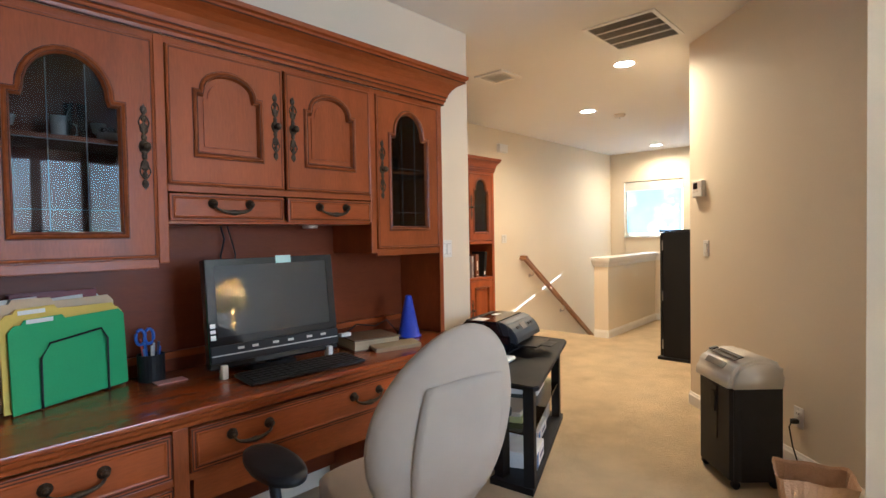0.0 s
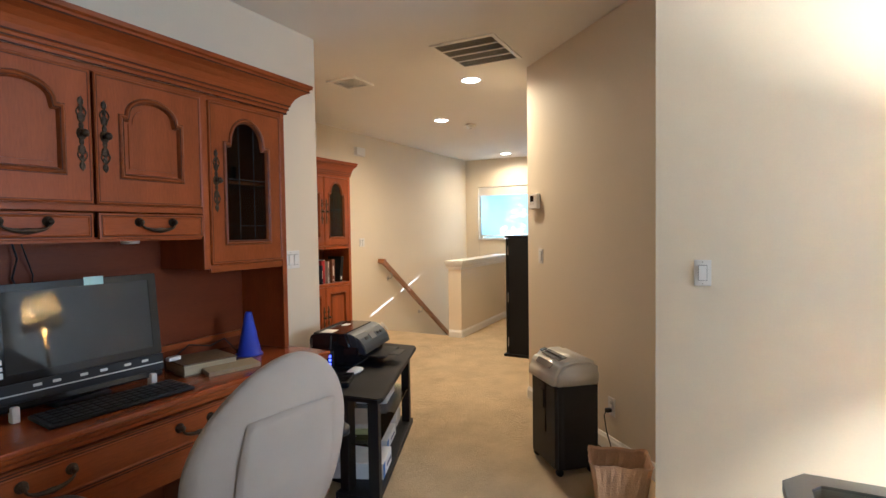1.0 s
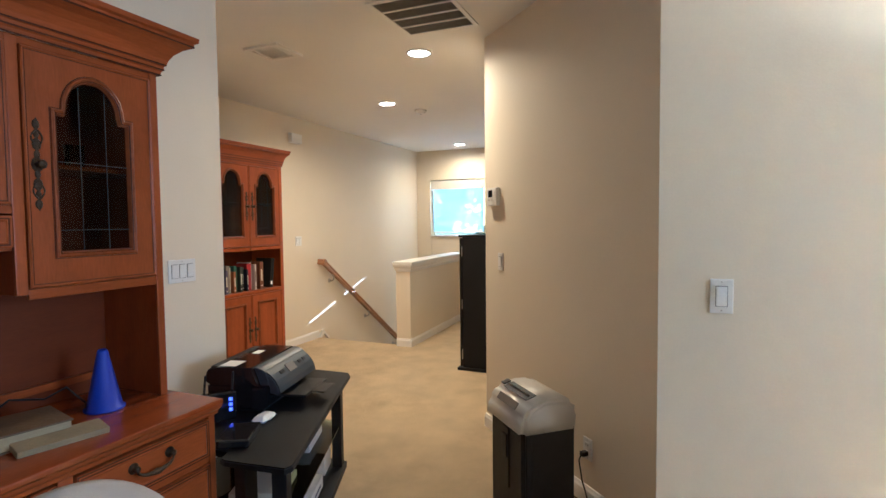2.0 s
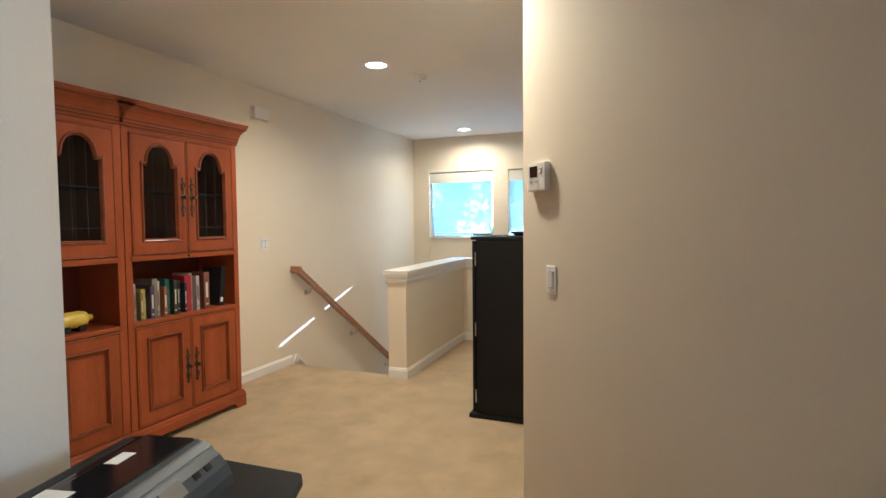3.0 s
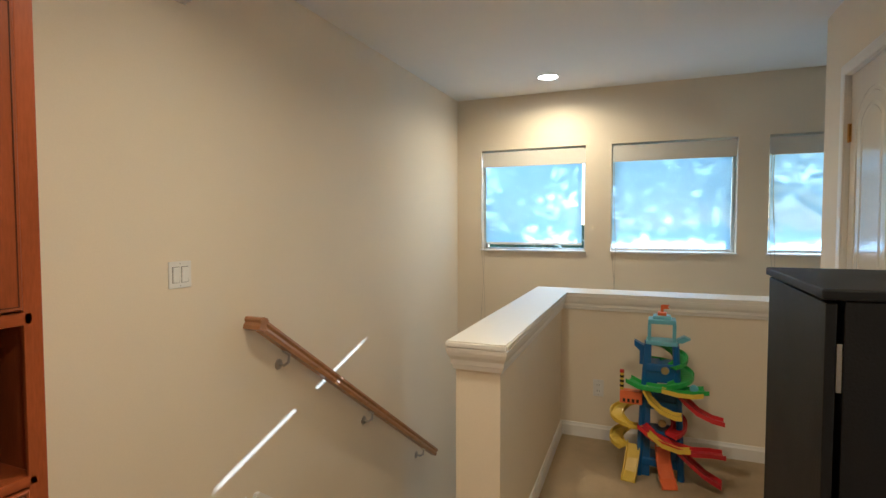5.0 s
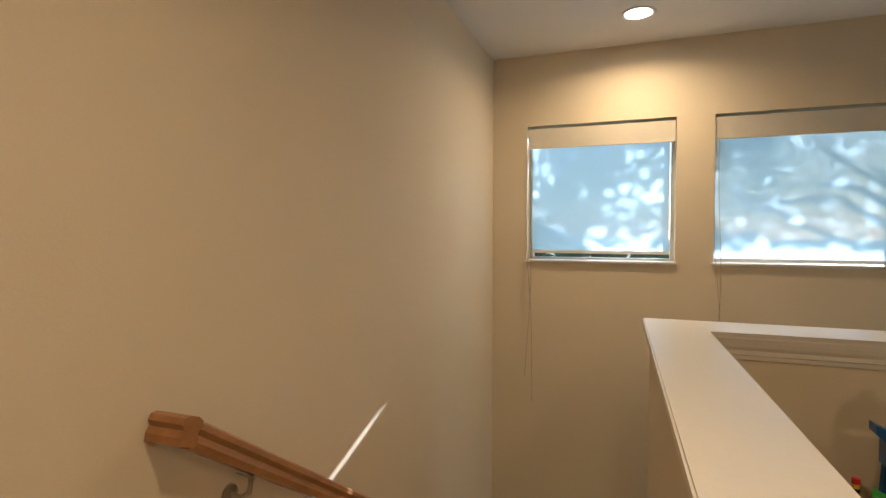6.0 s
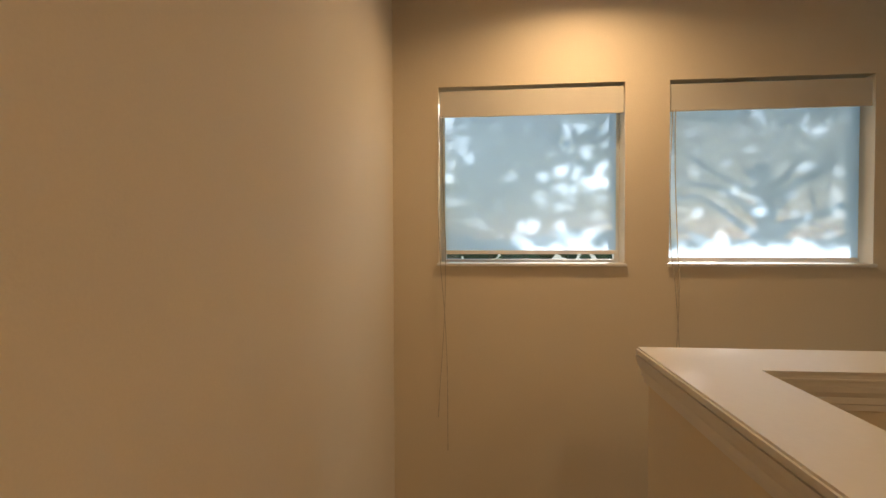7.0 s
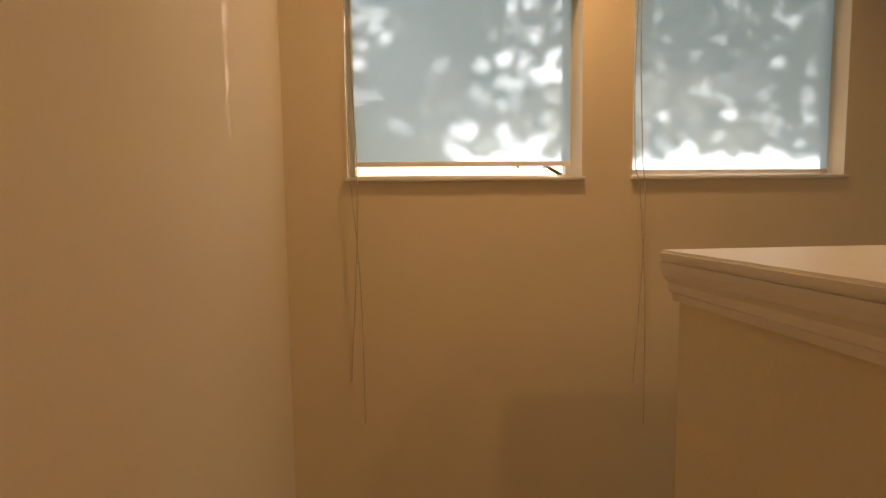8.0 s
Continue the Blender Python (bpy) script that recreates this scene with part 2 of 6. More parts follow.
def lathe(bm, prof, seg=24, m=None):
    """A turned shape from (radius, height) pairs, about z."""
    m = m or Matrix()
    rings = [[bm.verts.new(m @ Vector((r * math.cos(2 * math.pi * k / seg), r * math.sin(2 * math.pi * k / seg), z))) for k in range(seg)] for r, z in prof]
    for r0, r1 in zip(rings, rings[1:]):
        for k in range(seg):
            bm.faces.new((r0[k], r0[(k + 1) % seg], r1[(k + 1) % seg], r1[k]))
    for r, (rad, _) in ((rings[0], prof[0]), (rings[-1], prof[-1])):
        if rad > 1e-4:
            bm.faces.new(r)


def prism(bm, outline, place, h0, h1):
    """A solid from a plane outline between two heights."""
    a = [bm.verts.new(place(u, v, h0)) for u, v in outline]
    b = [bm.verts.new(place(u, v, h1)) for u, v in outline]
    n = len(outline)
    bm.faces.new(a)
    bm.faces.new(b)
    for i in range(n):
        bm.faces.new((a[i], a[(i + 1) % n], b[(i + 1) % n], b[i]))


def plate_with_hole(bm, outer, inner, place, h0, h1):
    """A slab with an opening through it."""
    n_o, n_i = len(outer), len(inner)
    for h in (h0, h1):
        vo = [bm.verts.new(place(u, v, h)) for u, v in outer]
        vi = [bm.verts.new(place(u, v, h)) for u, v in inner]
        es = [bm.edges.new((vo[i], vo[(i + 1) % n_o])) for i in range(n_o)] + [bm.edges.new((vi[i], vi[(i + 1) % n_i])) for i in range(n_i)]
        bmesh.ops.triangle_fill(bm, use_beauty=True, edges=es)
        if h == h0:
            keep = (vo, vi)
    for lo, hi in ((keep[0], vo), (keep[1], vi)):
        n = len(lo)
        for i in range(n):
            bm.faces.new((lo[i], lo[(i + 1) % n], hi[(i + 1) % n], hi[i]))


def on_plan(u, v, h):
    return Vector((u, v, h))


def on_front(u, v, h):
    """u along x, v up, h towards -y."""
    return Vector((u, -h, v))


# ---- structure ----
STAIR_Y, WIN_X, DESK_Y, DOOR_Y, LIT_X, NOOK_X = 6.30, 10.44, 4.455, 3.43, 3.81, 4.04
LOW = -3.0
T = 0.14


def wall(name, label, *dims):
    return setting(boxes(name, WALL, None, *dims), label, "wall")


TOP_STEP, LAND_X, RISE, RUN, N_STEP = 7.42, 9.33, 0.182, 0.2729, 8
LAND_Z = -RISE * N_STEP

floor = boxes("floor", CARPET, None, (-1.3, TOP_STEP, -1.75, STAIR_Y, -0.25, 0.0), (TOP_STEP, 9.12, 3.29, 5.02, -0.25, 0.0))
setting(floor, "worn beige cut-pile carpet with faint stains", "carpet floor")
ceiling = boxes("ceiling", CEILM, None, (-1.45, WIN_X + 0.2, -1.75, STAIR_Y + T, CEIL, CEIL + 0.2))
setting(ceiling, "plain white painted ceiling", "ceiling")

wall("wall_north", "cream painted stairwell wall", (NOOK_X - T, WIN_X + 0.2, STAIR_Y, STAIR_Y + T, LOW, CEIL))
wall("wall_desk", "cream painted wall behind the desk", (-1.45, NOOK_X, DESK_Y, DESK_Y + T, 0, CEIL), (NOOK_X - T, NOOK_X, DESK_Y + T, STAIR_Y, 0, CEIL))
wall("wall_west", "plain cream wall", (-1.45, -1.3, -1.75, DESK_Y, 0, CEIL))
wall("wall_lit", "cream wall beside the lamp", (LIT_X, LIT_X + T, -1.75, 2.236, 0, CEIL), (LIT_X + T, 4.30, 2.096, 2.236, 0, CEIL))

# slanting wall
bm = bmesh.new()
prism(bm, [(4.246, 2.236), (5.385, 3.375), (5.385, 3.20), (4.44, 2.236)], on_plan, 0, CEIL)
setting(part("wall_slanted", bm, WALL), "cream wall set at an angle, with thermostat", "wall")

# wall with doors, a hair out of square: the openings go through it
DW = pose(5.385, 3.375, 0, 0, 0, 0.94)
D1, D2, DH, DL = (0.345, 1.205), (2.46, 3.56), 2.30, 3.945
w = wall("wall_doors", "cream landing wall with two doors", (0.0, D1[0], -T, 0, 0, CEIL),
         (D1[0], D1[1], -T, 0, DH, CEIL), (D1[1], D2[0], -T, 0, 0, CEIL),
         (D2[0], D2[1], -T, 0, DH, CEIL), (D2[1], DL, -T, 0, 0, CEIL), (DL - T, DL, -3.0, -T, LOW, CEIL), (DL - T, DL, -T, 0, LOW, 0))
w.matrix_world = DW
E0, E1, EZ0, EZ1 = 9.45, 10.30, -2.0, -0.7
wall("wall_stair_end", "cream wall with a window at the foot of the stairs", (9.2, E0, 0.36, 0.5, LOW, CEIL), (E1, WIN_X, 0.36, 0.5, LOW, CEIL), (E0, E1, 0.36, 0.5, LOW, EZ0), (E0, E1, 0.36, 0.5, EZ1, CEIL))

# window wall with three openings
WINS = [(5.024, 6.04), (3.775, 4.792), (2.53, 3.548)]
WZ0, WZ1 = 1.235, 2.222
XO = WIN_X + 0.2
cols, y = [], 0.36
for a, b in sorted(WINS):
    cols.append((WIN_X, XO, y, a, WZ0, WZ1))
    y = b
cols.append((WIN_X, XO, y, STAIR_Y, WZ0, WZ1))
wall("wall_windows", "cream wall with a row of square windows", (WIN_X, XO, 0.36, STAIR_Y, LOW, WZ0), (WIN_X, XO, 0.36, STAIR_Y, WZ1, CEIL), *cols)

# south wall with a three-part window, behind the walk
SY, SW0, SW1, SZ0, SZ1 = -1.75, 2.05, 3.60, 0.85, 2.38
wall("wall_south", "cream wall with a wide window", (-1.45, SW0, SY - T, SY, 0, CEIL), (SW1, LIT_X + T, SY - T, SY, 0, CEIL), (SW0, SW1, SY - T, SY, 0, SZ0), (SW0, SW1, SY - T, SY, SZ1, CEIL))

# half wall round the stairs
PX0, PX1, RX0, PZ, PY1 = 7.36, 9.327, 9.105, 0.955, 5.132
INNER = [(PX0, 4.946), (RX0, 5.006), (RX0, 3.442)]
OUTER = [(PX1, 3.442), (PX1, 5.200), (PX0, PY1)]
bm = bmesh.new()
prism(bm, INNER + OUTER, on_plan, LOW, PZ)
setting(part("wall_half", bm, WALL), "low cream half wall round the stairwell", "half wall")
bm = bmesh.new()
o = 0.035
prism(bm, [(PX0 - o, 4.946 - o), (RX0 - o, 5.006 - o), (RX0 - o, 3.444), (PX1 + o, 3.444), (PX1 + o, 5.200 + o), (PX0 - o, PY1 + o)], on_plan, PZ + 0.028, PZ + 0.055)
bmesh.ops.bevel(bm, geom=[e for e in bm.edges], offset=0.006, segments=2, affect="EDGES")
cap = setting(part("half_wall_cap", bm, TRIM), "white painted wooden cap on the half wall", "wall cap")
bm = bmesh.new()
prof = [(0.0, PZ - 0.062), (0.010, PZ - 0.062), (0.012, PZ - 0.045), (0.018, PZ - 0.040), (0.018, PZ - 0.022), (0.027, PZ - 0.006), (0.032, PZ + 0.012), (0.034, PZ + 0.0275), (0.0, PZ + 0.0275)]
sweep(bm, [(RX0, 3.444), (RX0, 5.006), (PX0, 4.946), (PX0, PY1), (PX1, 5.200), (PX1, 3.444)], [(-d, h) for d, h in prof], on_plan)
setting(part("half_wall_moulding", bm, TRIM), "white stepped moulding under the cap", "moulding")

# stairs going down beside the north wall, a landing, then a turn
bm = bmesh.new()
for i in range(N_STEP):
    zt = -RISE * (i + 1)
    x0 = TOP_STEP + RUN * i
    x1 = x0 + RUN if i < N_STEP - 1 else WIN_X
    box(bm, x0 - 0.018, x1, PY1, STAIR_Y, zt - 0.6, zt, bevel=0.012)
box(bm, LAND_X, WIN_X, 4.9, PY1, LAND_Z - 0.5, LAND_Z - 0.001, bevel=0.01)
for i in range(7):
    zt = LAND_Z - RISE * (i + 1)
    box(bm, LAND_X, WIN_X, 4.9 - RUN * (i + 1), 4.9 - RUN * i + 0.018, zt - 0.5, zt, bevel=0.012)
box(bm, TOP_STEP - 0.03, TOP_STEP + 0.016, PY1, STAIR_Y, -0.10, -0.002, bevel=0.014)
setting(part("stairs", bm, CARPET), "carpeted beige stairs going down", "stairs")
lower = setting(boxes("lower_floor", CARPET, None, (9.1, WIN_X, 0.5, 3.1, LOW, LOW + 0.08)), "carpeted lower floor", "carpet floor")

# baseboards
BB = [(0.0, 0.0), (0.014, 0.0), (0.014, 0.072), (0.009, 0.082), (0.006, 0.095), (0.0, 0.096)]
bm = bmesh.new()
for line in ([(6.33, STAIR_Y), (7.42, STAIR_Y)][::1],
             [(PX0, PY1), (PX0, 4.946), (RX0, 5.006), (RX0, 3.442)],
             [(4.246, 2.236), (5.385, 3.375), (5.665, 3.3796)][::-1],
             [(6.655, 3.3958), (7.78, 3.4143)][::-1],
             [(9.01, 3.4345), (RX0, 3.436)][::-1],
             [(LIT_X, -1.7), (LIT_X, 2.236), (4.246, 2.236)][::-1],
             [(3.45, DESK_Y), (NOOK_X, DESK_Y), (NOOK_X, STAIR_Y)]):
    sweep(bm, line, BB, on_plan)
setting(part("baseboard", bm, TRIM), "white painted baseboard", "baseboard")
# stair skirt board start
bm = bmesh.new()
prism(bm, [(7.43, 0.0), (7.475, 0.085), (7.50, 0.085), (7.63, -0.02), (7.63, -0.06), (7.52, 0.03), (7.475, -0.0)], lambda u, v, h: Vector((u, STAIR_Y - h, v)), 0.0, 0.022)
setting(part("skirt_trim", bm, TRIM), "white trim block where the stair begins", "trim")


# ---- windows, blinds ----
def window_unit(k, y0, y1, drop, chain_y, chain_z, shift):
    w = setting(thing("window_%d" % k, (XO - 0.06, (y0 + y1) / 2, WZ0), "", ""), "square window with white frame", "window")
    hw, hh = (y1 - y0) / 2, WZ1 - WZ0
    bm = bmesh.new()
    plate_with_hole(bm, [(-hw, 0), (hw, 0), (hw, hh), (-hw, hh)], [(-hw + 0.026, 0.020), (hw - 0.026, 0.020), (hw - 0.026, hh - 0.03), (-hw + 0.026, hh - 0.03)], lambda u, v, h: Vector((h, u, v)), 0.0, 0.05)
    part("window_frame", bm, TRIM, w)
    g = boxes("pane", GLASS, w, (0.022, 0.027, -hw + 0.024, hw - 0.024, 0.018, hh - 0.028))
    g.visible_shadow = False
    bm = bmesh.new()
    box(bm, WIN_X - 0.022 - (XO - 0.06), 0.0, -hw - 0.010, hw + 0.010, -0.012, 0.005, bevel=0.005)
    part("window_sill", bm, TRIM, w, "white sill with rounded nose")
    bl = thing("roller_blind", (WIN_X + 0.040, (y0 + y1) / 2, WZ0), "sheer white roller blind pulled down", "roller blind", "window blinds")
    bm = bmesh.new()
    box(bm, -0.026, -0.019, -hw + 0.006, hw - 0.006, hh - 0.155, hh - 0.020, bevel=0.002)
    box(bm, -0.019, 0.035, -hw + 0.006, hw - 0.006, hh - 0.028, hh - 0.020)
    box(bm, -0.029, -0.017, -hw + 0.006, hw - 0.006, hh - 0.165, hh - 0.150, bevel=0.002)
    part("valance", bm, VALANCE, bl, "fabric-covered valance")
    bm = bmesh.new()
    pitch = 24
    l0, l1 = -hw + 0.006 + shift[0], hw - 0.004 - shift[1]
    rows = []
    for i in range(pitch + 1):
        v = drop + (hh - 0.05 - drop) * i / pitch
        rows.append([bm.verts.new((0.012 + 0.0015 * math.sin(3 * v + 5 * u), l0 + (l1 - l0) * u, v)) for u in (0, 0.25, 0.5, 0.75, 1)])
    for r0, r1 in zip(rows, rows[1:]):
        for i in range(4):
            bm.faces.new((r0[i], r0[i + 1], r1[i + 1], r1[i]))
    part("fabric", bm, BLIND, bl, "sheer white fabric lit from outside", smooth=True)
    bm = bmesh.new()
    box(bm, 0.004, 0.018, l0 - 0.002, l1 + 0.002, drop - 0.022, drop, bevel=0.003)
    part("bottom_rail", bm, TRIM, bl)
    bm = bmesh.new()
    for s in (0.0, 0.024):
        pts = [(-0.045 - 0.004 * i % 3 * 0.001, chain_y - (y0 + y1) / 2 - s * (1 if i < 8 else 1 - (i - 8) / 14) + 0.012 * math.sin(i * 0.35 + 40 * s) - (0.05 * max(0, i - 8) / 12) * (1 if s == 0 else -0.2), (hh - 0.16) * (1 - i / 20) + (chain_z - WZ0) * i / 20) for i in range(21 if s == 0 else 19)]
        tube(bm, [(-0.078, q[1], q[2]) if q[2] < 0.02 else (-0.05, q[1], q[2]) for q in pts], 0.0023, 5)
    part("pull_chain", bm, CHAIN, bl, "thin hanging bead chain")
    return w


window_unit(1, *WINS[0], 0.075, 6.03, 0.19, (0.030, 0.028))
window_unit(2, *WINS[1], 0.035, 4.78, 0.12, (0.035, 0.006))
window_unit(3, *WINS[2], 0.035, 3.53, 0.15, (0.02, 0.008))

w = setting(thing("window_4", (SW0, SY - 0.09, SZ0), "", ""), "wide window in three parts with white frame", "window")
dx = (SW1 - SW0) / 3
for i in range(3):
    bm = bmesh.new()
    plate_with_hole(bm, [(i * dx, 0), (i * dx + dx, 0), (i * dx + dx, SZ1 - SZ0), (i * dx, SZ1 - SZ0)], [(i * dx + 0.05, 0.05), (i * dx + dx - 0.05, 0.05), (i * dx + dx - 0.05, SZ1 - SZ0 - 0.05), (i * dx + 0.05, SZ1 - SZ0 - 0.05)], lambda u, v, h: Vector((u, h, v)), 0, 0.05)
    part("window_frame", bm, TRIM, w)
    g = boxes("pane", GLASS, w, (i * dx + 0.045, i * dx + dx - 0.045, 0.02, 0.025, 0.045, SZ1 - SZ0 - 0.045))
    g.visible_shadow = False
    boxes("glazing_bar", TRIM, w, (i * dx + 0.05, i * dx + dx - 0.05, 0.012, 0.034, 0.44, 0.46))


w = setting(thing("window_5", (E0, 0.37, EZ0), "", ""), "tall window with white frame at the stair foot", "window")
bm = bmesh.new()
plate_with_hole(bm, [(0, 0), (E1 - E0, 0), (E1 - E0, EZ1 - EZ0), (0, EZ1 - EZ0)], [(0.05, 0.05), (E1 - E0 - 0.05, 0.05), (E1 - E0 - 0.05, EZ1 - EZ0 - 0.05), (0.05, EZ1 - EZ0 - 0.05)], lambda u, v, h: Vector((u, h, v)), 0, 0.05)
part("window_frame", bm, TRIM, w)
g = boxes("pane", GLASS, w, (0.045, E1 - E0 - 0.045, 0.02, 0.025, 0.045, EZ1 - EZ0 - 0.045))
g.visible_shadow = False


# ---- doors ----
def panel_door(k, x0, x1, lever_x, label):
    d = setting(thing("door_%d" % k, DW @ pose(x0, 0, 0), "", ""), label, "door")
    w = x1 - x0
    face = 0.020
    bm = bmesh.new()
    box(bm, 0.004, w - 0.004, -face - 0.035, -face, 0.012, DH - 0.004)
    part("slab", bm, DOORP, d)
    bm = bmesh.new()
    a, b = 0.115, w - 0.115
    mid = (a + b) / 2

    def outline(u0, u1, v0, v1, arch):
        pts = [(u0, v0), (u1, v0)]
        if arch:
            for i in range(13):
                s = i / 12
                pts.append((u1 + (u0 - u1) * s, v1 - arch + arch * math.sin(math.pi * s) ** 0.8))
        else:
            pts += [(u1, v1), (u0, v1)]
        return pts
    for u0, u1, v0, v1, arch in ((a, mid - 0.05, 0.98, DH - 0.16, 0.10), (mid + 0.05, b, 0.98, DH - 0.16, 0.10), (a, mid - 0.05, 0.20, 0.86, 0), (mid + 0.05, b, 0.20, 0.86, 0)):
        sweep(bm, outline(u0, u1, v0, v1, arch), [(-0.0, 0.0), (0.006, 0.005), (0.020, 0.004), (0.030, 0.0005)], lambda u, v, h: Vector((u, -face + h, v)), closed=True)
        sweep(bm, outline(u0 + 0.045, u1 - 0.045, v0 + 0.045, v1 - 0.045, arch * 0.8), [(0.0, 0.0003), (-0.02, 0.004), (-0.030, 0.0005)], lambda u, v, h: Vector((u, -face + h, v)), closed=True)
    part("panel_moulding", bm, DOORP, d)
    bm = bmesh.new()
    path = [(0.0, 0.0), (0.0, DH), (w, DH), (w, 0.0)]
    sweep(bm, path[::-1], [(0.0, 0.0), (0.0, 0.012), (0.012, 0.016), (0.045, 0.018), (0.060, 0.012), (0.062, 0.0)], lambda u, v, h: Vector((u, h, v)))
    part("casing", bm, TRIM, d)
    boxes("jamb", TRIM, d, (0.0005, 0.004, -T, 0.0, 0, DH), (w - 0.004, w - 0.0005, -T, 0.0, 0, DH), (0.004, w - 0.004, -T, 0.0, DH - 0.004, DH - 0.0005))
    for hz in (0.28, 1.14, 1.98):
        bm = bmesh.new()
        box(bm, w - 0.030, w - 0.006, -face, -face + 0.004, hz - 0.05, hz + 0.05, bevel=0.001)
        tube(bm, [(w - 0.004, -face + 0.008, hz - 0.052), (w - 0.004, -face + 0.008, hz + 0.052)], 0.006, 8)
        part("hinge", bm, BRASS, d, "brass butt hinge")
    lx = lever_x - x0
    bm = bmesh.new()
    lathe(bm, [(0.0, 0.0), (0.033, 0.0), (0.033, 0.006), (0.024, 0.014), (0.012, 0.018), (0.010, 0.05), (0.0, 0.052)], 20, Matrix.Translation((lx, -face, 0.99)) @ Matrix.Rotation(radians(-90), 4, "X"))
    pts = [(lx, 0.026, 0.99), (lx + 0.02, 0.034, 0.992), (lx + 0.05, 0.032, 0.998), (lx + 0.085, 0.028, 0.992), (lx + 0.115, 0.024, 0.985), (lx + 0.125, 0.018, 0.986)]
    tube(bm, pts, [0.010, 0.010, 0.008, 0.008, 0.009, 0.006], 10)
    part("lever_handle", bm, BRASS, d, "polished brass lever", smooth=True)
    return d


panel_door(1, *D1, 0.405, "closed white panelled door with brass lever")
panel_door(2, *D2, 2.54, "closed white panelled door with brass hinges")

# ---- ceiling fittings ----
for cx, cy in CANS:
    c = thing("recessed_light", (cx, cy, CEIL), "round recessed ceiling light, switched on", "ceiling light", "recessed ceiling lights")
    bm = bmesh.new()
    lathe(bm, [(0.078, -0.0005), (0.100, -0.0005), (0.099, -0.006), (0.090, -0.010), (0.080, -0.006), (0.076, -0.001)], 36)
    part("trim_ring", bm, TRIM, c, smooth=True)
    bm = bmesh.new()
    lathe(bm, [(0.0, -0.006), (0.05, -0.005), (0.079, -0.002), (0.079, -0.0008), (0.0, -0.0008)], 36)
    lens = part("lens", bm, LENS, c, "glowing warm lens")
    lens.visible_shadow = False

vent = thing("return_air_grille", (4.83, 3.575, CEIL), "white ceiling air grille with dark slats", "air vent")
bm = bmesh.new()
plate_with_hole(bm, [(-0.29, -0.25), (0.29, -0.25), (0.29, 0.25), (-0.29, 0.25)], [(-0.262, -0.222), (0.262, -0.222), (0.262, 0.222), (-0.262, 0.222)], on_plan, -0.010, -0.0005)
part("frame", bm, TRIM, vent)
boxes("backing", BLACKP, vent, (-0.262, 0.262, -0.222, 0.222, -0.003, -0.001))
for i in range(3):
    x = -0.262 + 0.524 * (i + 1) / 4
    boxes("divider", TRIM, vent, (x - 0.007, x + 0.007, -0.222, 0.222, -0.009, -0.003))
GRILLE = material("grille_slat_paint", (0.30, 0.27, 0.23), 0.6, spread=0.05, bump=0.0)
first = None
for i in range(36):
    y = -0.216 + 0.432 * i / 35
    if first is None:
        bm = bmesh.new()
        box(bm, -0.26, 0.26, -0.0012, 0.0012, -0.0085, -0.0032, m=None)
        first = part("slat", bm, GRILLE, vent)
        first.location = (0, y, 0)
    else:
        o = new("slat", first.data)
        o.parent = vent
        o.location = (0, y, 0)

reg = thing("supply_air_register", (5.0, 4.88, CEIL), "small white ceiling air register", "air vent")
bm = bmesh.new()
plate_with_hole(bm, [(-0.15, -0.15), (0.15, -0.15), (0.15, 0.15), (-0.15, 0.15)], [(-0.11, -0.11), (0.11, -0.11), (0.11, 0.11), (-0.11, 0.11)], on_plan, -0.018, -0.0005)
part("frame", bm, TRIM, reg)
boxes("backing", TRIM, reg, (-0.11, 0.11, -0.11, 0.11, -0.004, -0.001))
for i in range(6):
    bm = bmesh.new()
    box(bm, -0.11, 0.11, -0.019, 0.019, -0.001, 0.001, m=Matrix.Translation((0, -0.091 + 0.0365 * i, -0.012)) @ Matrix.Rotation(radians(18), 4, "X"))
    part("slat", bm, TRIM, reg)

sm = thing("smoke_detector", (7.29, 4.75, CEIL), "round white ceiling smoke detector", "smoke detector")
bm = bmesh.new()
lathe(bm, [(0.0, -0.044), (0.035, -0.044), (0.05, -0.040), (0.055, -0.026), (0.066, -0.022), (0.066, -0.0005), (0.0, -0.0005)], 32)
part("body", bm, WHITEP, sm, smooth=False)
bm = bmesh.new()
lathe(bm, [(0.0, -0.047), (0.010, -0.047), (0.012, -0.0442), (0.0, -0.0442)], 16)
part("test_button", bm, GREYM, sm)


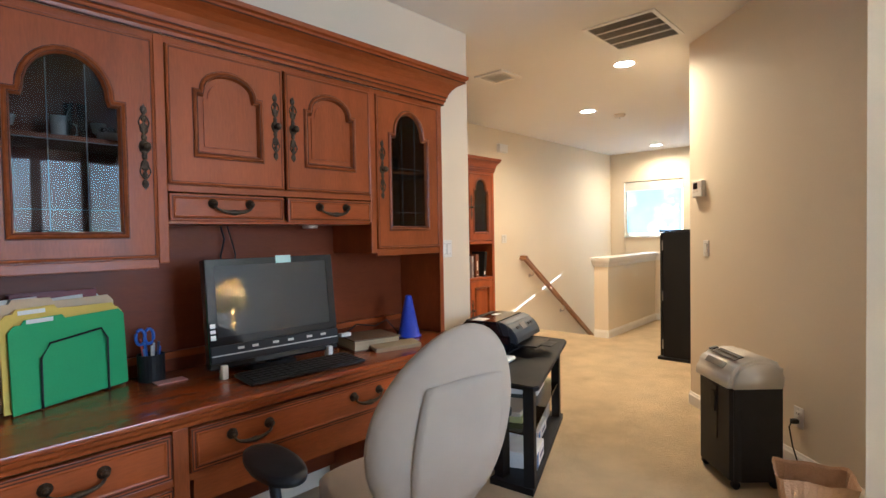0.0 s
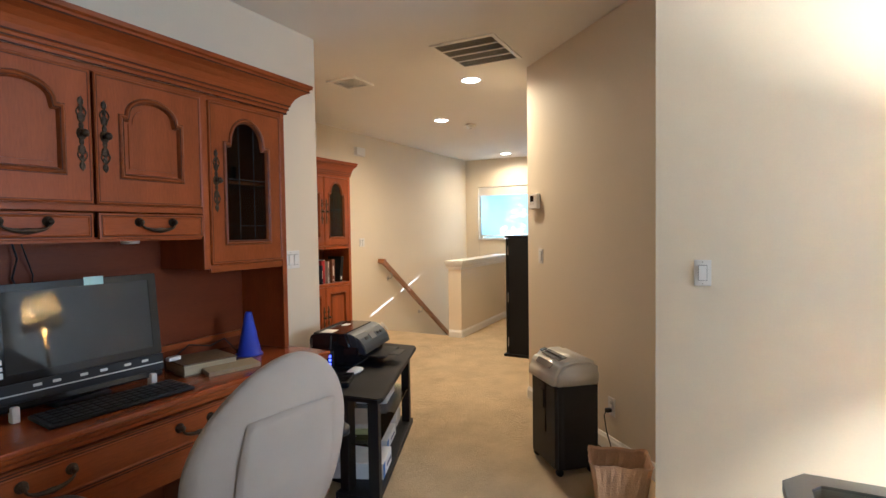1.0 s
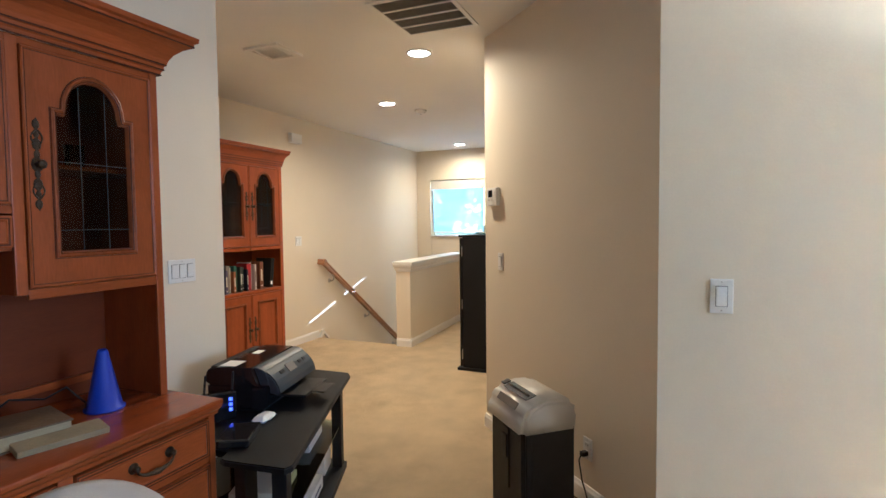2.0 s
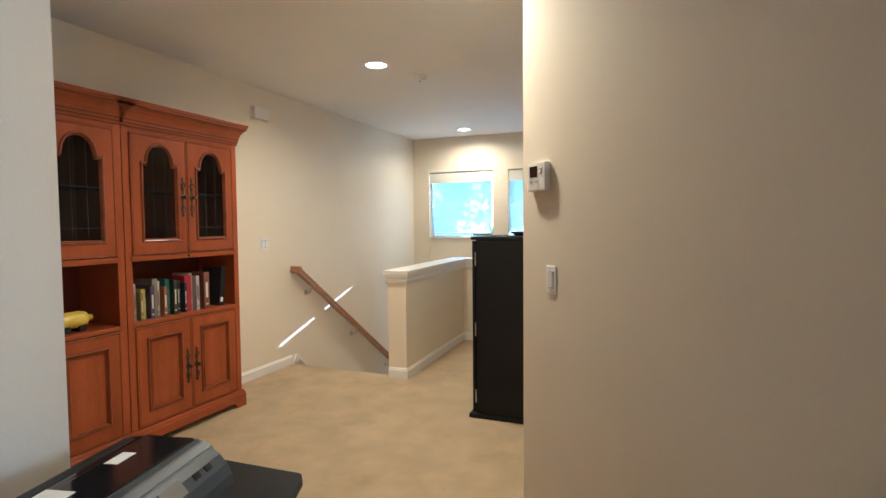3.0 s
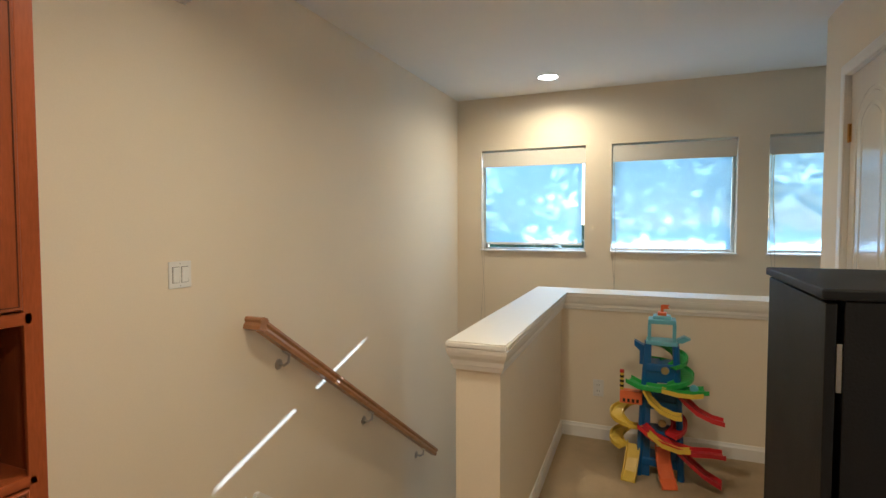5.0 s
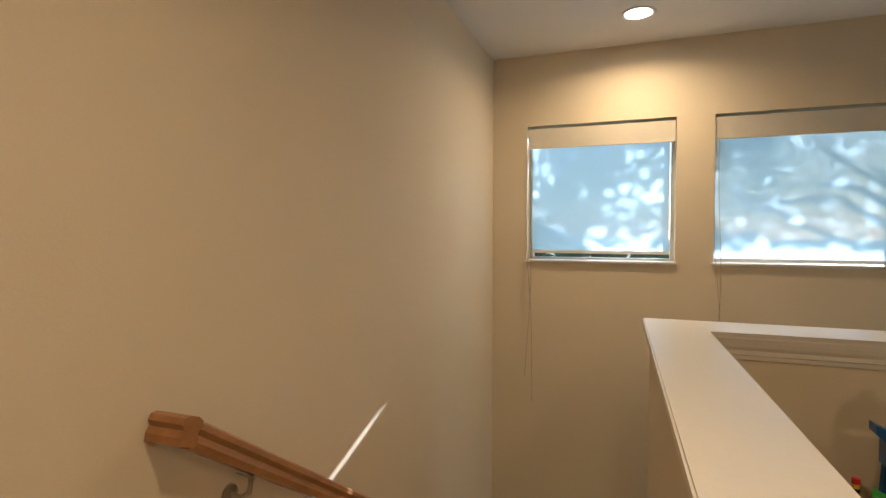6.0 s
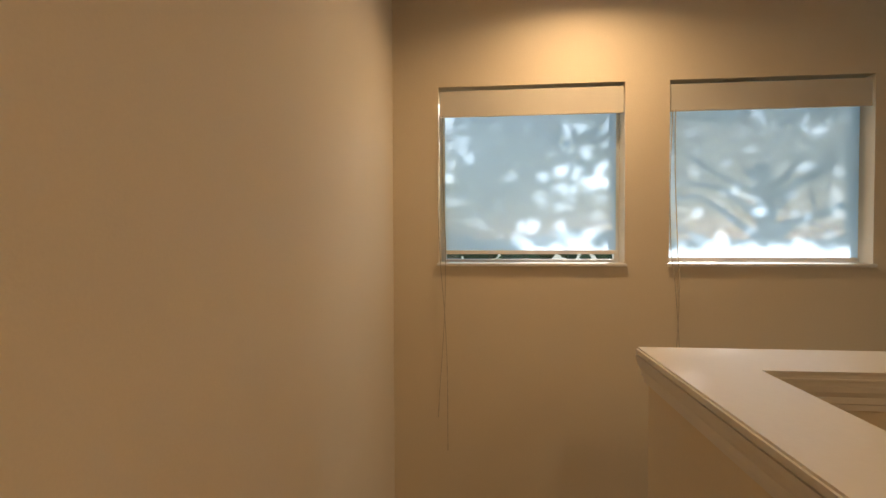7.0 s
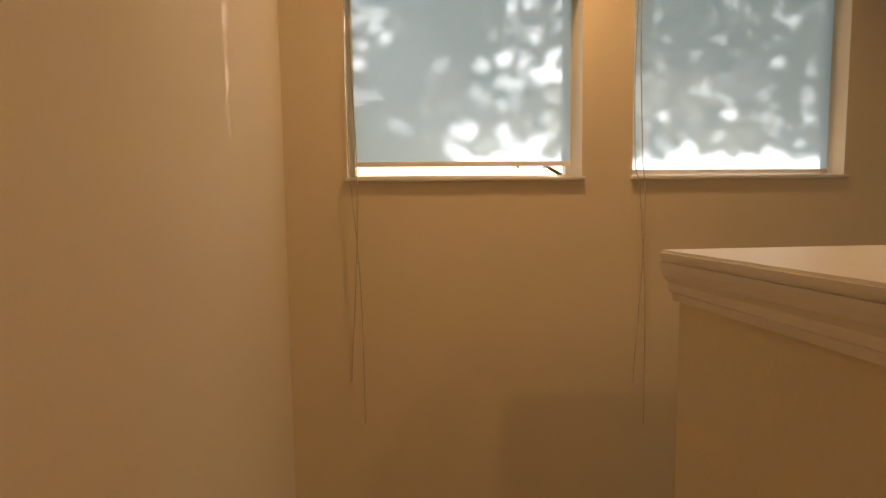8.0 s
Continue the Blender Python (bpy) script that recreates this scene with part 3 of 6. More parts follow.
# ---- wall plates ----
def plate(name, m, n, kind, label):
    """A wall plate facing local -y, with n rockers or one double socket."""
    w = 0.070 + 0.046 * (n - 1)
    p = thing(name, m, label, "light switch" if kind == "rocker" else "power outlet")
    bm = bmesh.new()
    box(bm, -w / 2, w / 2, -0.006, -0.0005, -0.058, 0.058, bevel=0.003)
    part("cover_plate", bm, WHITEP, p)
    for i in range(n):
        u = (i - (n - 1) / 2) * 0.046
        if kind == "rocker":
            bm = bmesh.new()
            box(bm, u - 0.0165, u + 0.0165, -0.010, -0.006, -0.033, 0.033, bevel=0.0015, m=Matrix.Rotation(radians(3), 4, "X"))
            part("rocker", bm, PAPER, p)
            boxes("rocker_gap", GREYM, p, (u - 0.0185, u + 0.0185, -0.0066, -0.0058, -0.035, 0.035))
        else:
            for v in (0.021, -0.021):
                bm = bmesh.new()
                box(bm, u - 0.016, u + 0.016, -0.009, -0.006, v - 0.014, v + 0.014, bevel=0.004)
                s = part("socket", bm, WHITEP, p)
                boxes("slot", BLACKP, s, (u - 0.0085, u - 0.0055, -0.0095, -0.0088, v - 0.004, v + 0.006), (u + 0.0055, u + 0.0085, -0.0095, -0.0088, v - 0.004, v + 0.006))
    for v in (0.048, -0.048):
        bm = bmesh.new()
        lathe(bm, [(0.0, 0.0), (0.003, 0.0), (0.002, 0.0012), (0.0, 0.0014)], 10, Matrix.Translation((0, -0.006, v)) @ Matrix.Rotation(radians(90), 4, "X"))
        part("screw", bm, NICKEL, p)
    return p


def on_slant(x, z):
    """On the slanting wall, which faces up-left in plan."""
    return Matrix.Translation((x, x - 2.01, z)) @ Matrix.Rotation(radians(225), 4, "Z")


plate("light_switch", pose(7.05, STAIR_Y, 1.26), 2, "rocker", "white double light switch on the stair wall")
plate("light_switch", pose(3.765, DESK_Y, 1.235), 3, "rocker", "white triple light switch beside the hutch")
plate("light_switch", pose(LIT_X, 2.04, 1.208, 0, 0, -90), 1, "rocker", "white single light switch in lamp light")
plate("light_switch", on_slant(5.225, 1.20), 1, "rocker", "white single light switch under the thermostat")
plate("wall_outlet", on_slant(4.575, 0.29), 1, "socket", "white wall outlet with a plug in it")
plate("wall_outlet", pose(RX0, 4.75, 0.355, 0, 0, -90), 1, "socket", "white wall outlet on the half wall")

th = thing("thermostat", on_slant(5.28, 1.635), "square white thermostat with dark display", "thermostat")
bm = bmesh.new()
box(bm, -0.068, 0.068, -0.030, -0.0005, -0.060, 0.060, bevel=0.006)
part("body", bm, WHITEP, th)
boxes("display", BLACKG, th, (-0.045, 0.012, -0.0315, -0.0299, -0.002, 0.045))
for u, v in ((0.036, 0.036), (0.036, 0.018), (-0.035, -0.02), (0.01, -0.02)):
    bm = bmesh.new()
    box(bm, u - 0.010, u + 0.010, -0.0335, -0.0298, v - 0.005, v + 0.005, bevel=0.0015)
    part("button", bm, SILVER if v < 0 else PAPER, th)
boxes("slide_cover", PAPER, th, (-0.068, 0.068, -0.0305, -0.0298, -0.0315, -0.0300), (-0.02, 0.02, -0.033, -0.0298, -0.052, -0.040))

ch = thing("door_chime", pose(7.01, STAIR_Y, 2.49), "white box of a door chime, high on the stair wall", "door chime")
bm = bmesh.new()
box(bm, -0.095, 0.095, -0.05, -0.0005, -0.055, 0.055, bevel=0.006)
part("cover", bm, WHITEP, ch)
boxes("back_plate", TRIM, ch, (-0.10, 0.10, -0.008, -0.0004, -0.06, 0.06))

# ---- handrail ----
hr = thing("handrail", (7.37, STAIR_Y, 1.018), "oak handrail on metal brackets beside the stairs", "handrail")
A, B = Vector((0.10, -0.075, -0.0548)), Vector((2.29, -0.075, -1.585))
bm = bmesh.new()
d = (B - A).normalized()
side = Vector((0, 1, 0))
upv = side.cross(d) * -1
if upv.z < 0:
    upv = -upv
prof = [(-0.022, -0.030), (0.022, -0.030), (0.026, -0.012), (0.020, 0.004), (0.029, 0.016), (0.026, 0.030), (0.012, 0.037), (-0.012, 0.037), (-0.026, 0.030), (-0.029, 0.016), (-0.020, 0.004), (-0.026, -0.012)]
rings = [[bm.verts.new(p + side * a + upv * b) for a, b in prof] for p in (A, B)]
bm.faces.new(rings[0])
bm.faces.new(rings[1])
for i in range(len(prof)):
    j = (i + 1) % len(prof)
    bm.faces.new((rings[0][i], rings[0][j], rings[1][j], rings[1][i]))
part("rail", bm, OAK, hr)
bm = bmesh.new()
tip = (d + Vector((1, 0, 0)) * 0.6).normalized()
tup = Vector((-tip.z, 0, tip.x))
rings = [[bm.verts.new(A + Vector((-0.020, y_, 0.014)) + tip * a * 1.05 + tup * b) for a, b in prof] for y_ in (-0.030, 0.074)]
bm.faces.new(rings[0])
bm.faces.new(rings[1])
for i in range(len(prof)):
    j = (i + 1) % len(prof)
    bm.faces.new((rings[0][i], rings[0][j], rings[1][j], rings[1][i]))
part("return_end", bm, OAK, hr)
for s in (0.095, 0.50, 0.895):
    p = A.lerp(B, s)
    bm = bmesh.new()
    lathe(bm, [(0.0, 0.0), (0.030, 0.0), (0.028, 0.005), (0.012, 0.008), (0.0, 0.009)], 20, Matrix.Translation((p.x, -0.0005, p.z - 0.105)) @ Matrix.Rotation(radians(90), 4, "X"))
    tube(bm, [(p.x, -0.006, p.z - 0.105), (p.x, -0.04, p.z - 0.108), (p.x, -0.068, p.z - 0.088), (p.x, -0.075, p.z - 0.040)], 0.008, 8)
    box(bm, p.x - 0.03, p.x + 0.03, -0.088, -0.062, p.z - 0.040, p.z - 0.036, m=Matrix.Translation(p) @ Matrix.Rotation(math.atan2(-d.z, d.x), 4, "Y") @ Matrix.Translation(-p))
    part("bracket", bm, NICKEL, hr, "metal rail bracket", smooth=False)


# ---- cherry furniture ----
def arch_outline(u0, u1, v0, v1, sh, inset, n=14):
    """Rectangle with stepped shoulders and a round head, run anticlockwise as seen from the front."""
    c, rx = (u0 + u1) / 2, (u1 - u0) / 2 - inset
    ry = v1 - sh - 0.012
    pts = [(u0, v0), (u1, v0), (u1, sh), (u1 - inset * 0.9, sh), (u1 - inset, sh + 0.012)]
    pts += [(c + rx * math.cos(math.pi * i / n), sh + 0.012 + ry * math.sin(math.pi * i / n)) for i in range(1, n)]
    return pts + [(u0 + inset, sh + 0.012), (u0 + inset * 0.9, sh), (u0, sh)]


def rect_outline(u0, u1, v0, v1):
    return [(u0, v0), (u1, v0), (u1, v1), (u0, v1)]


def escutcheon(parent, u, v, length, y, knob=True):
    """An ornate upright back plate with a knob."""
    bm = bmesh.new()
    n = 9
    for i in range(n):
        s = (i / (n - 1) - 0.5)
        r = (0.012, 0.009, 0.015, 0.010, 0.019, 0.010, 0.015, 0.009, 0.012)[i]
        lathe(bm, [(0.0, 0.0), (r, 0.0), (r * 0.8, 0.003), (r * 0.3, 0.005), (0.0, 0.005)], 10, Matrix.Translation((u, y, v + s * length * 0.86)) @ Matrix.Diagonal((1, 1, 1.35, 1)) @ Matrix.Rotation(radians(90), 4, "X"))
    for s in (-1, 1):
        prism(bm, [(u - 0.007, v + s * length * 0.45), (u, v + s * length * 0.41), (u + 0.007, v + s * length * 0.45), (u, v + s * length * 0.5)][::s], lambda a, b, h: Vector((a, y - h, b)), 0, 0.004)
        for k in (-1, 1):
            pts = [(u + k * (0.004 + 0.013 * math.sin(q * 0.45)), y - 0.003, v + s * length * (0.20 + 0.024 * q)) for q in range(8)]
            tube(bm, pts, 0.0028, 5)
    box(bm, u - 0.004, u + 0.004, y - 0.003, y, v - length * 0.42, v + length * 0.42)
    h = part("handle", bm, BRONZE, parent, "ornate antique brass handle plate")
    if knob:
        bm = bmesh.new()
        lathe(bm, [(0.0, 0.0), (0.010, 0.0), (0.006, 0.010), (0.012, 0.018), (0.015, 0.024), (0.011, 0.031), (0.0, 0.033)], 14, Matrix.Translation((u, y - 0.003, v)) @ Matrix.Rotation(radians(90), 4, "X"))
        part("knob", bm, BRONZE, h, smooth=True)
    return h


def bail(parent, u, v, y, w=0.13):
    """A drawer pull: two rosettes and a drooping bar."""
    bm = bmesh.new()
    for s in (-1, 1):
        lathe(bm, [(0.0, 0.0), (0.018, 0.0), (0.019, 0.004), (0.012, 0.008), (0.009, 0.018), (0.011, 0.024), (0.0, 0.027)], 14, Matrix.Translation((u + s * w / 2, y, v + 0.01)) @ Matrix.Rotation(radians(90), 4, "X"))
    pts = [(u + w / 2 * math.cos(math.pi * i / 12), y - 0.020 - 0.008 * math.sin(math.pi * i / 12), v + 0.008 - 0.032 * math.sin(math.pi * i / 12) ** 0.7) for i in range(13)]
    tube(bm, pts, [0.0045 + 0.004 * abs(math.sin(math.pi * i / 12)) ** 3 + (0.003 if i == 6 else 0) for i in range(13)], 8)
    return part("handle", bm, BRONZE, parent, "antique brass bail pull", smooth=True)


def cab_door(parent, x0, x1, z0, z1, yf, style, hand, length=0.25, hv=None, rail=0.075, drop=0.055, rise=None, foot=0.012):
    """One cabinet door on the face yf (which looks to -y). style: glass, arch or flat. hand: -1 or 1, the side with the handle."""
    place = lambda u, v, h: Vector((u, yf - h, v))
    w = x1 - x0
    bot = rail + foot
    if style == "flat":
        inner = rect_outline(x0 + rail, x1 - rail, z0 + bot, z1 - rail)
    else:
        head = z1 - drop
        rise = rise or (0.13 if style == "glass" else 0.085)
        inner = arch_outline(x0 + rail, x1 - rail, z0 + bot, head, head - rise, 0.034 if style == "glass" else 0.026)
    bm = bmesh.new()
    plate_with_hole(bm, rect_outline(x0, x1, z0, z1), inner, place, 0.0, 0.016)
    sweep(bm, rect_outline(x0, x1, z0, z1), [(0.0, 0.0155), (-0.004, 0.019), (-0.010, 0.0165)], place, closed=True)
    door = part("door", bm, CHERRY, parent)
    bm = bmesh.new()
    sweep(bm, inner, [(0.008, 0.016), (0.007, 0.022), (0.001, 0.025), (-0.006, 0.021), (-0.010, 0.019), (-0.013, 0.010), (-0.015, 0.004)], place, closed=True)
    part("moulding", bm, MOULD, door, "rounded cherry moulding")
    bm = bmesh.new()
    for loop, lines in ((inner, ((0.0075, 0.0105, 0.0163), (-0.0085, -0.0060, 0.0222))), (rect_outline(x0, x1, z0, z1), ((-0.0115, -0.0090, 0.0168),))):
        for d0, d1, h in lines:
            sweep(bm, loop, [(d0, h - 0.004), (d0, h + 0.0006), (d1, h + 0.0006), (d1, h - 0.004)], place, closed=True)
    part("glaze_line", bm, GLAZE, door, "dark rubbed-in glaze in the grooves")
    if style == "glass":
        bm = bmesh.new()
        prism(bm, [(p.x, p.y) for p in offset_path(inner, -0.004, True)], place, 0.002, 0.006)
        g = part("glass_pane", bm, CABGLASS, door, "leaded glass pane")
        g.visible_shadow = False
        bm = bmesh.new()
        zi, u0, u1, hz = z0 + bot, x0 + rail, x1 - rail, z1 - drop - 0.005
        third = (u1 - u0) / 3
        for i in (1, 2):
            box(bm, u0 + third * i - 0.0012, u0 + third * i + 0.0012, yf - 0.008, yf - 0.006, zi, hz - 0.03)
        for v in (zi + 0.085, zi + (hz - zi) * 0.52):
            box(bm, u0, u1, yf - 0.008, yf - 0.006, v - 0.0012, v + 0.0012)
        part("leading", bm, LEAD, door, "thin lead strips")
    else:
        bm = bmesh.new()
        prism(bm, [(p.x, p.y) for p in offset_path(inner, -0.004, True)], place, 0.0, 0.004)
        raised = [(p.x, p.y) for p in offset_path(inner, -0.040, True)] if style == "flat" else arch_outline(x0 + rail + 0.035, x1 - rail - 0.035, z0 + bot + 0.035, head - 0.035, head - 0.035 - rise * 0.85, 0.018)
        if style != "flat":
            prism(bm, raised, place, 0.004, 0.008)
        else:
            prism(bm, [(p.x, p.y) for p in offset_path(inner, -0.03, True)], place, 0.004, 0.007)
        part("panel", bm, CHERRY, door)
    u = x0 + 0.036 if hand < 0 else x1 - 0.036
    escutcheon(door, u, hv if hv is not None else z0 + (z1 - z0) * 0.48, length, yf - 0.016)
    return door


CROWN = [(0.0, 0.0), (0.010, 0.0), (0.013, 0.012), (0.020, 0.020), (0.020, 0.034), (0.026, 0.040), (0.032, 0.058), (0.046, 0.082), (0.070, 0.104), (0.092, 0.116), (0.100, 0.122), (0.100, 0.134), (0.112, 0.140), (0.114, 0.158), (0.0, 0.158)]


def crown(parent, x0, x1, y_back, y_front, z, out=1.0):
    bm = bmesh.new()
    sweep(bm, [(x0, y_back), (x0, y_front), (x1, y_front), (x1, y_back)], [(d * out, z + h) for d, h in CROWN], lambda u, v, h: Vector((u, v, h)))
    cr = part("crown_moulding", bm, CHERRY_H, parent, "stepped cherry crown moulding")
    bm = bmesh.new()
    for d, h in ((0.020, 0.021), (0.026, 0.0405), (0.100, 0.1225), (0.012, 0.0)):
        sweep(bm, [(x0, y_back), (x0, y_front), (x1, y_front), (x1, y_back)], [(d * out - 0.003, z + h - 0.003), (d * out + 0.0012, z + h - 0.003), (d * out + 0.0012, z + h + 0.002), (d * out - 0.003, z + h + 0.002)], lambda u, v, k: Vector((u, v, k)))
    part("glaze_line", bm, GLAZE, cr, "dark glaze in the steps")
    return cr


BOOK_COLOURS = [(0.10, 0.14, 0.15), (0.35, 0.30, 0.28), (0.55, 0.40, 0.34), (0.30, 0.26, 0.10), (0.62, 0.52, 0.10), (0.06, 0.06, 0.07), (0.10, 0.08, 0.16), (0.28, 0.24, 0.20), (0.62, 0.60, 0.54), (0.36, 0.13, 0.05), (0.02, 0.12, 0.10), (0.03, 0.16, 0.12), (0.05, 0.06, 0.05), (0.03, 0.03, 0.03), (0.03, 0.035, 0.04), (0.02, 0.02, 0.05), (0.40, 0.02, 0.03), (0.66, 0.64, 0.60), (0.60, 0.52, 0.50), (0.20, 0.08, 0.10), (0.25, 0.10, 0.24), (0.22, 0.08, 0.04)]


def book(x, y, z, w, h, dep, colour, k, lean=0.0, label=""):
    b = thing("book", Matrix.Translation((x, y, z)) @ Matrix.Rotation(radians(lean), 4, "Y"), label or "upright book on the bookcase shelf", "book", "books on the bookcase shelf")
    cover = plain("book_cover", [c * 0.72 for c in colour], 0.5, 0.12)
    bm = bmesh.new()
    box(bm, 0, 0.003, 0, dep, 0, h)
    box(bm, w - 0.003, w, 0, dep, 0, h)
    box(bm, 0.003, w - 0.003, 0, 0.004, 0, h, bevel=0.001)
    part("cover", bm, cover, b)
    boxes("page_block", PAPER, b, (0.0035, w - 0.0035, 0.0045, dep - 0.005, 0.004, h - 0.005))
    if k % 3 != 1:
        ink = plain("spine_print", (0.65, 0.62, 0.52) if sum(colour) < 0.8 else (0.1, 0.08, 0.07), 0.5)
        boxes("spine_bar", ink, b, (w * 0.3, w * 0.7, -0.0012, -0.0002, h * 0.30, h * 0.72), (w * 0.25, w * 0.75, -0.0012, -0.0002, h * 0.10, h * 0.14))
    return b


def bookcase(x0, x1, label):
    yb, yf = STAIR_Y - 0.016, 5.885
    W, D = x1 - x0, yb - yf
    c = thing("bookcase", (x0, yf, 0), label, "bookcase", "cherry bookcases")
    zt = 2.065
    boxes("side_panel", CHERRY, c, *[(u, u + 0.022, 0, D, 0.05, zt) for u in (0, W - 0.022)], bevel=0.002)
    boxes("back_panel", CHERRY_SHADED, c, (0.022, W - 0.022, D - 0.012, D - 0.002, 0.08, zt))
    boxes("carcass_board", CHERRY_H, c, *[(0.022, W - 0.022, 0.004, D - 0.012, v, v + 0.02) for v in (0.115, zt - 0.02)])
    for z, th_, name in ((0.795, 0.028, "counter_shelf"), (1.215, 0.035, "middle_shelf")):
        bm = bmesh.new()
        box(bm, 0.022, W - 0.022, -0.012, D - 0.013, z, z + th_, bevel=0.005)
        part(name, bm, CHERRY_H, c)
    bm = bmesh.new()
    box(bm, 0.024, W - 0.024, 0.05, D - 0.014, 1.66, 1.668)
    g = part("glass_shelf", bm, CABGLASS, c)
    g.visible_shadow = False
    # face frame
    boxes("stile", CHERRY, c, *[(u0, u1, -0.012, 0.0, 0.05, zt) for u0, u1 in ((0.0, 0.045), (W - 0.045, W))], bevel=0.003)
    boxes("top_rail", CHERRY_H, c, (0.045, W - 0.045, -0.012, 0.0, 2.035, zt))
    m = W / 2
    for a, b, hand in ((0.048, m - 0.002, 1), (m + 0.002, W - 0.048, -1)):
        cab_door(c, a, b, 1.255, 2.032, -0.002, "glass", hand, 0.28, 1.64, rail=0.078)
        cab_door(c, a, b, 0.140, 0.790, -0.002, "flat", hand, 0.25, 0.45, rail=0.085)
    crown(c, -0.0, W, D, -0.012, zt, 0.62)
    bm = bmesh.new()
    sweep(bm, [(0, D), (0, -0.012), (W, -0.012), (W, D)], [(0.0, 0.045), (0.022, 0.045), (0.022, 0.100), (0.016, 0.108), (0.016, 0.116), (0.006, 0.132), (0.0, 0.134)], on_plan)
    for u0, u1 in ((-0.022, 0.11), (W - 0.11, W + 0.022)):
        s = 1 if u0 < 0.1 else -1
        e0, e1 = (u0, u1) if s > 0 else (u1, u0)
        prism(bm, [(e0, 0.0), (e0 + s * 0.085, 0.0), (e0 + s * 0.095, 0.02), (e1, 0.046), (e0, 0.046)], lambda u, v, h: Vector((u, -h, v)), -0.01, 0.034)
    box(bm, -0.022, 0.0, D - 0.14, D, 0, 0.046)
    box(bm, W, W + 0.022, D - 0.14, D, 0, 0.046)
    part("plinth", bm, CHERRY_H, c, "moulded plinth with bracket feet")
    bm = bmesh.new()
    lathe(bm, [(0.0, 0.0), (0.008, 0.0), (0.006, 0.012), (0.0, 0.014)], 12, Matrix.Translation((m, -0.012, 1.232)) @ Matrix.Rotation(radians(90), 4, "X"))
    part("shelf_button", bm, BRONZE, c)
    return c


bookcase(5.302, 6.255, "tall cherry bookcase with arched glass doors and books")
bookcase(4.345, 5.296, "tall cherry bookcase with arched glass doors")
x = 5.352
for k, col in enumerate(BOOK_COLOURS):
    wk = (0.026, 0.022, 0.026, 0.018, 0.030, 0.022, 0.028, 0.040, 0.030, 0.024, 0.030, 0.022, 0.024, 0.026, 0.034, 0.018, 0.056, 0.026, 0.024, 0.022, 0.020, 0.050)[k]
    hk = (0.26, 0.22, 0.24, 0.18, 0.20, 0.19, 0.22, 0.26, 0.24, 0.20, 0.25, 0.24, 0.24, 0.22, 0.23, 0.21, 0.26, 0.27, 0.25, 0.24, 0.20, 0.27)[k]
    book(x, 5.92 + 0.02 * (k % 3), 0.824, wk, hk, 0.16, col, k)
    x += wk + 0.0015
fl = thing("binder", Matrix.Translation((6.10, 5.93, 0.824)) @ Matrix.Rotation(radians(7), 4, "Y"), "black binder leaning at the shelf's end", "binder")
bm = bmesh.new()
box(bm, 0, 0.05, 0, 0.2, 0, 0.30, bevel=0.004)
part("cover", bm, BLACKP, fl)
boxes("spine_label", PAPER, fl, (0.010, 0.034, -0.0015, -0.0003, 0.03, 0.065))

# toys in the left bookcase
ty = thing("toy_vehicle", (5.03, 5.98, 0.823), "rounded yellow toy on the bookcase shelf", "toy")
YEL = plain("yellow_toy_plastic", (0.62, 0.45, 0.03), 0.35)
bm = bmesh.new()
lathe(bm, [(0.0, -0.10), (0.035, -0.095), (0.048, -0.06), (0.05, 0.04), (0.042, 0.075), (0.02, 0.09), (0.02, 0.115), (0.0, 0.12)], 18, Matrix.Translation((0, 0, 0.07)) @ Matrix.Rotation(radians(90), 4, "Y"))
part("body", bm, YEL, ty, smooth=True)
bm = bmesh.new()
for u in (-0.05, 0.04):
    box(bm, u - 0.02, u + 0.02, -0.04, 0.04, 0.0, 0.04, bevel=0.008)
part("base", bm, BLACKP, ty)
ty = thing("toy_block", (4.76, 5.95, 0.823), "small yellow toy on the bookcase shelf", "toy")
bm = bmesh.new()
box(bm, -0.05, 0.05, -0.03, 0.03, 0.0, 0.05, bevel=0.01)
part("body", bm, YEL, ty)

# hutch on the desk
HX0, HX1, HY = 1.30, 3.368, 4.11
HB = DESK_Y - 0.016
DZ = 0.775
hu = thing("desk_hutch", (HX0, HY, DZ), "cherry desk hutch with arched doors and brass pulls", "hutch")
W, D = HX1 - HX0, HB - HY
S1, S2 = 1.872 - HX0, 2.858 - HX0
Z = lambda z: z - DZ
zt = Z(2.065)
boxes("side_panel", CHERRY, hu, *[(u, u + 0.024, 0.0, D, 0.0, zt) for u in (0.0, W - 0.024)], bevel=0.002)
boxes("back_panel", CHERRY_SHADED, hu, (0.024, W - 0.024, D - 0.012, D - 0.002, 0.0, zt))
boxes("partition", CHERRY, hu, *[(u, u + 0.020, 0.002, D - 0.012, Z(1.245), zt) for u in (S1 - 0.010, S2 - 0.010)])
boxes("carcass_board", CHERRY_H, hu, (0.024, S1 - 0.010, 0.002, D - 0.012, Z(1.245), Z(1.265)),
      (S2 + 0.010, W - 0.024, 0.002, D - 0.012, Z(1.245), Z(1.265)),
      (0.024, S1 - 0.010, 0.06, D - 0.012, Z(1.665), Z(1.680)),
      (S2 + 0.010, W - 0.024, 0.06, D - 0.012, Z(1.665), Z(1.680)),
      (S1 + 0.010, S2 - 0.010, 0.002, D - 0.012, Z(1.388), Z(1.404)),
      (S1 + 0.010, S2 - 0.010, 0.002, D - 0.012, Z(1.520), Z(1.540)),
      (0.024, W - 0.024, 0.002, D - 0.012, zt - 0.02, zt))
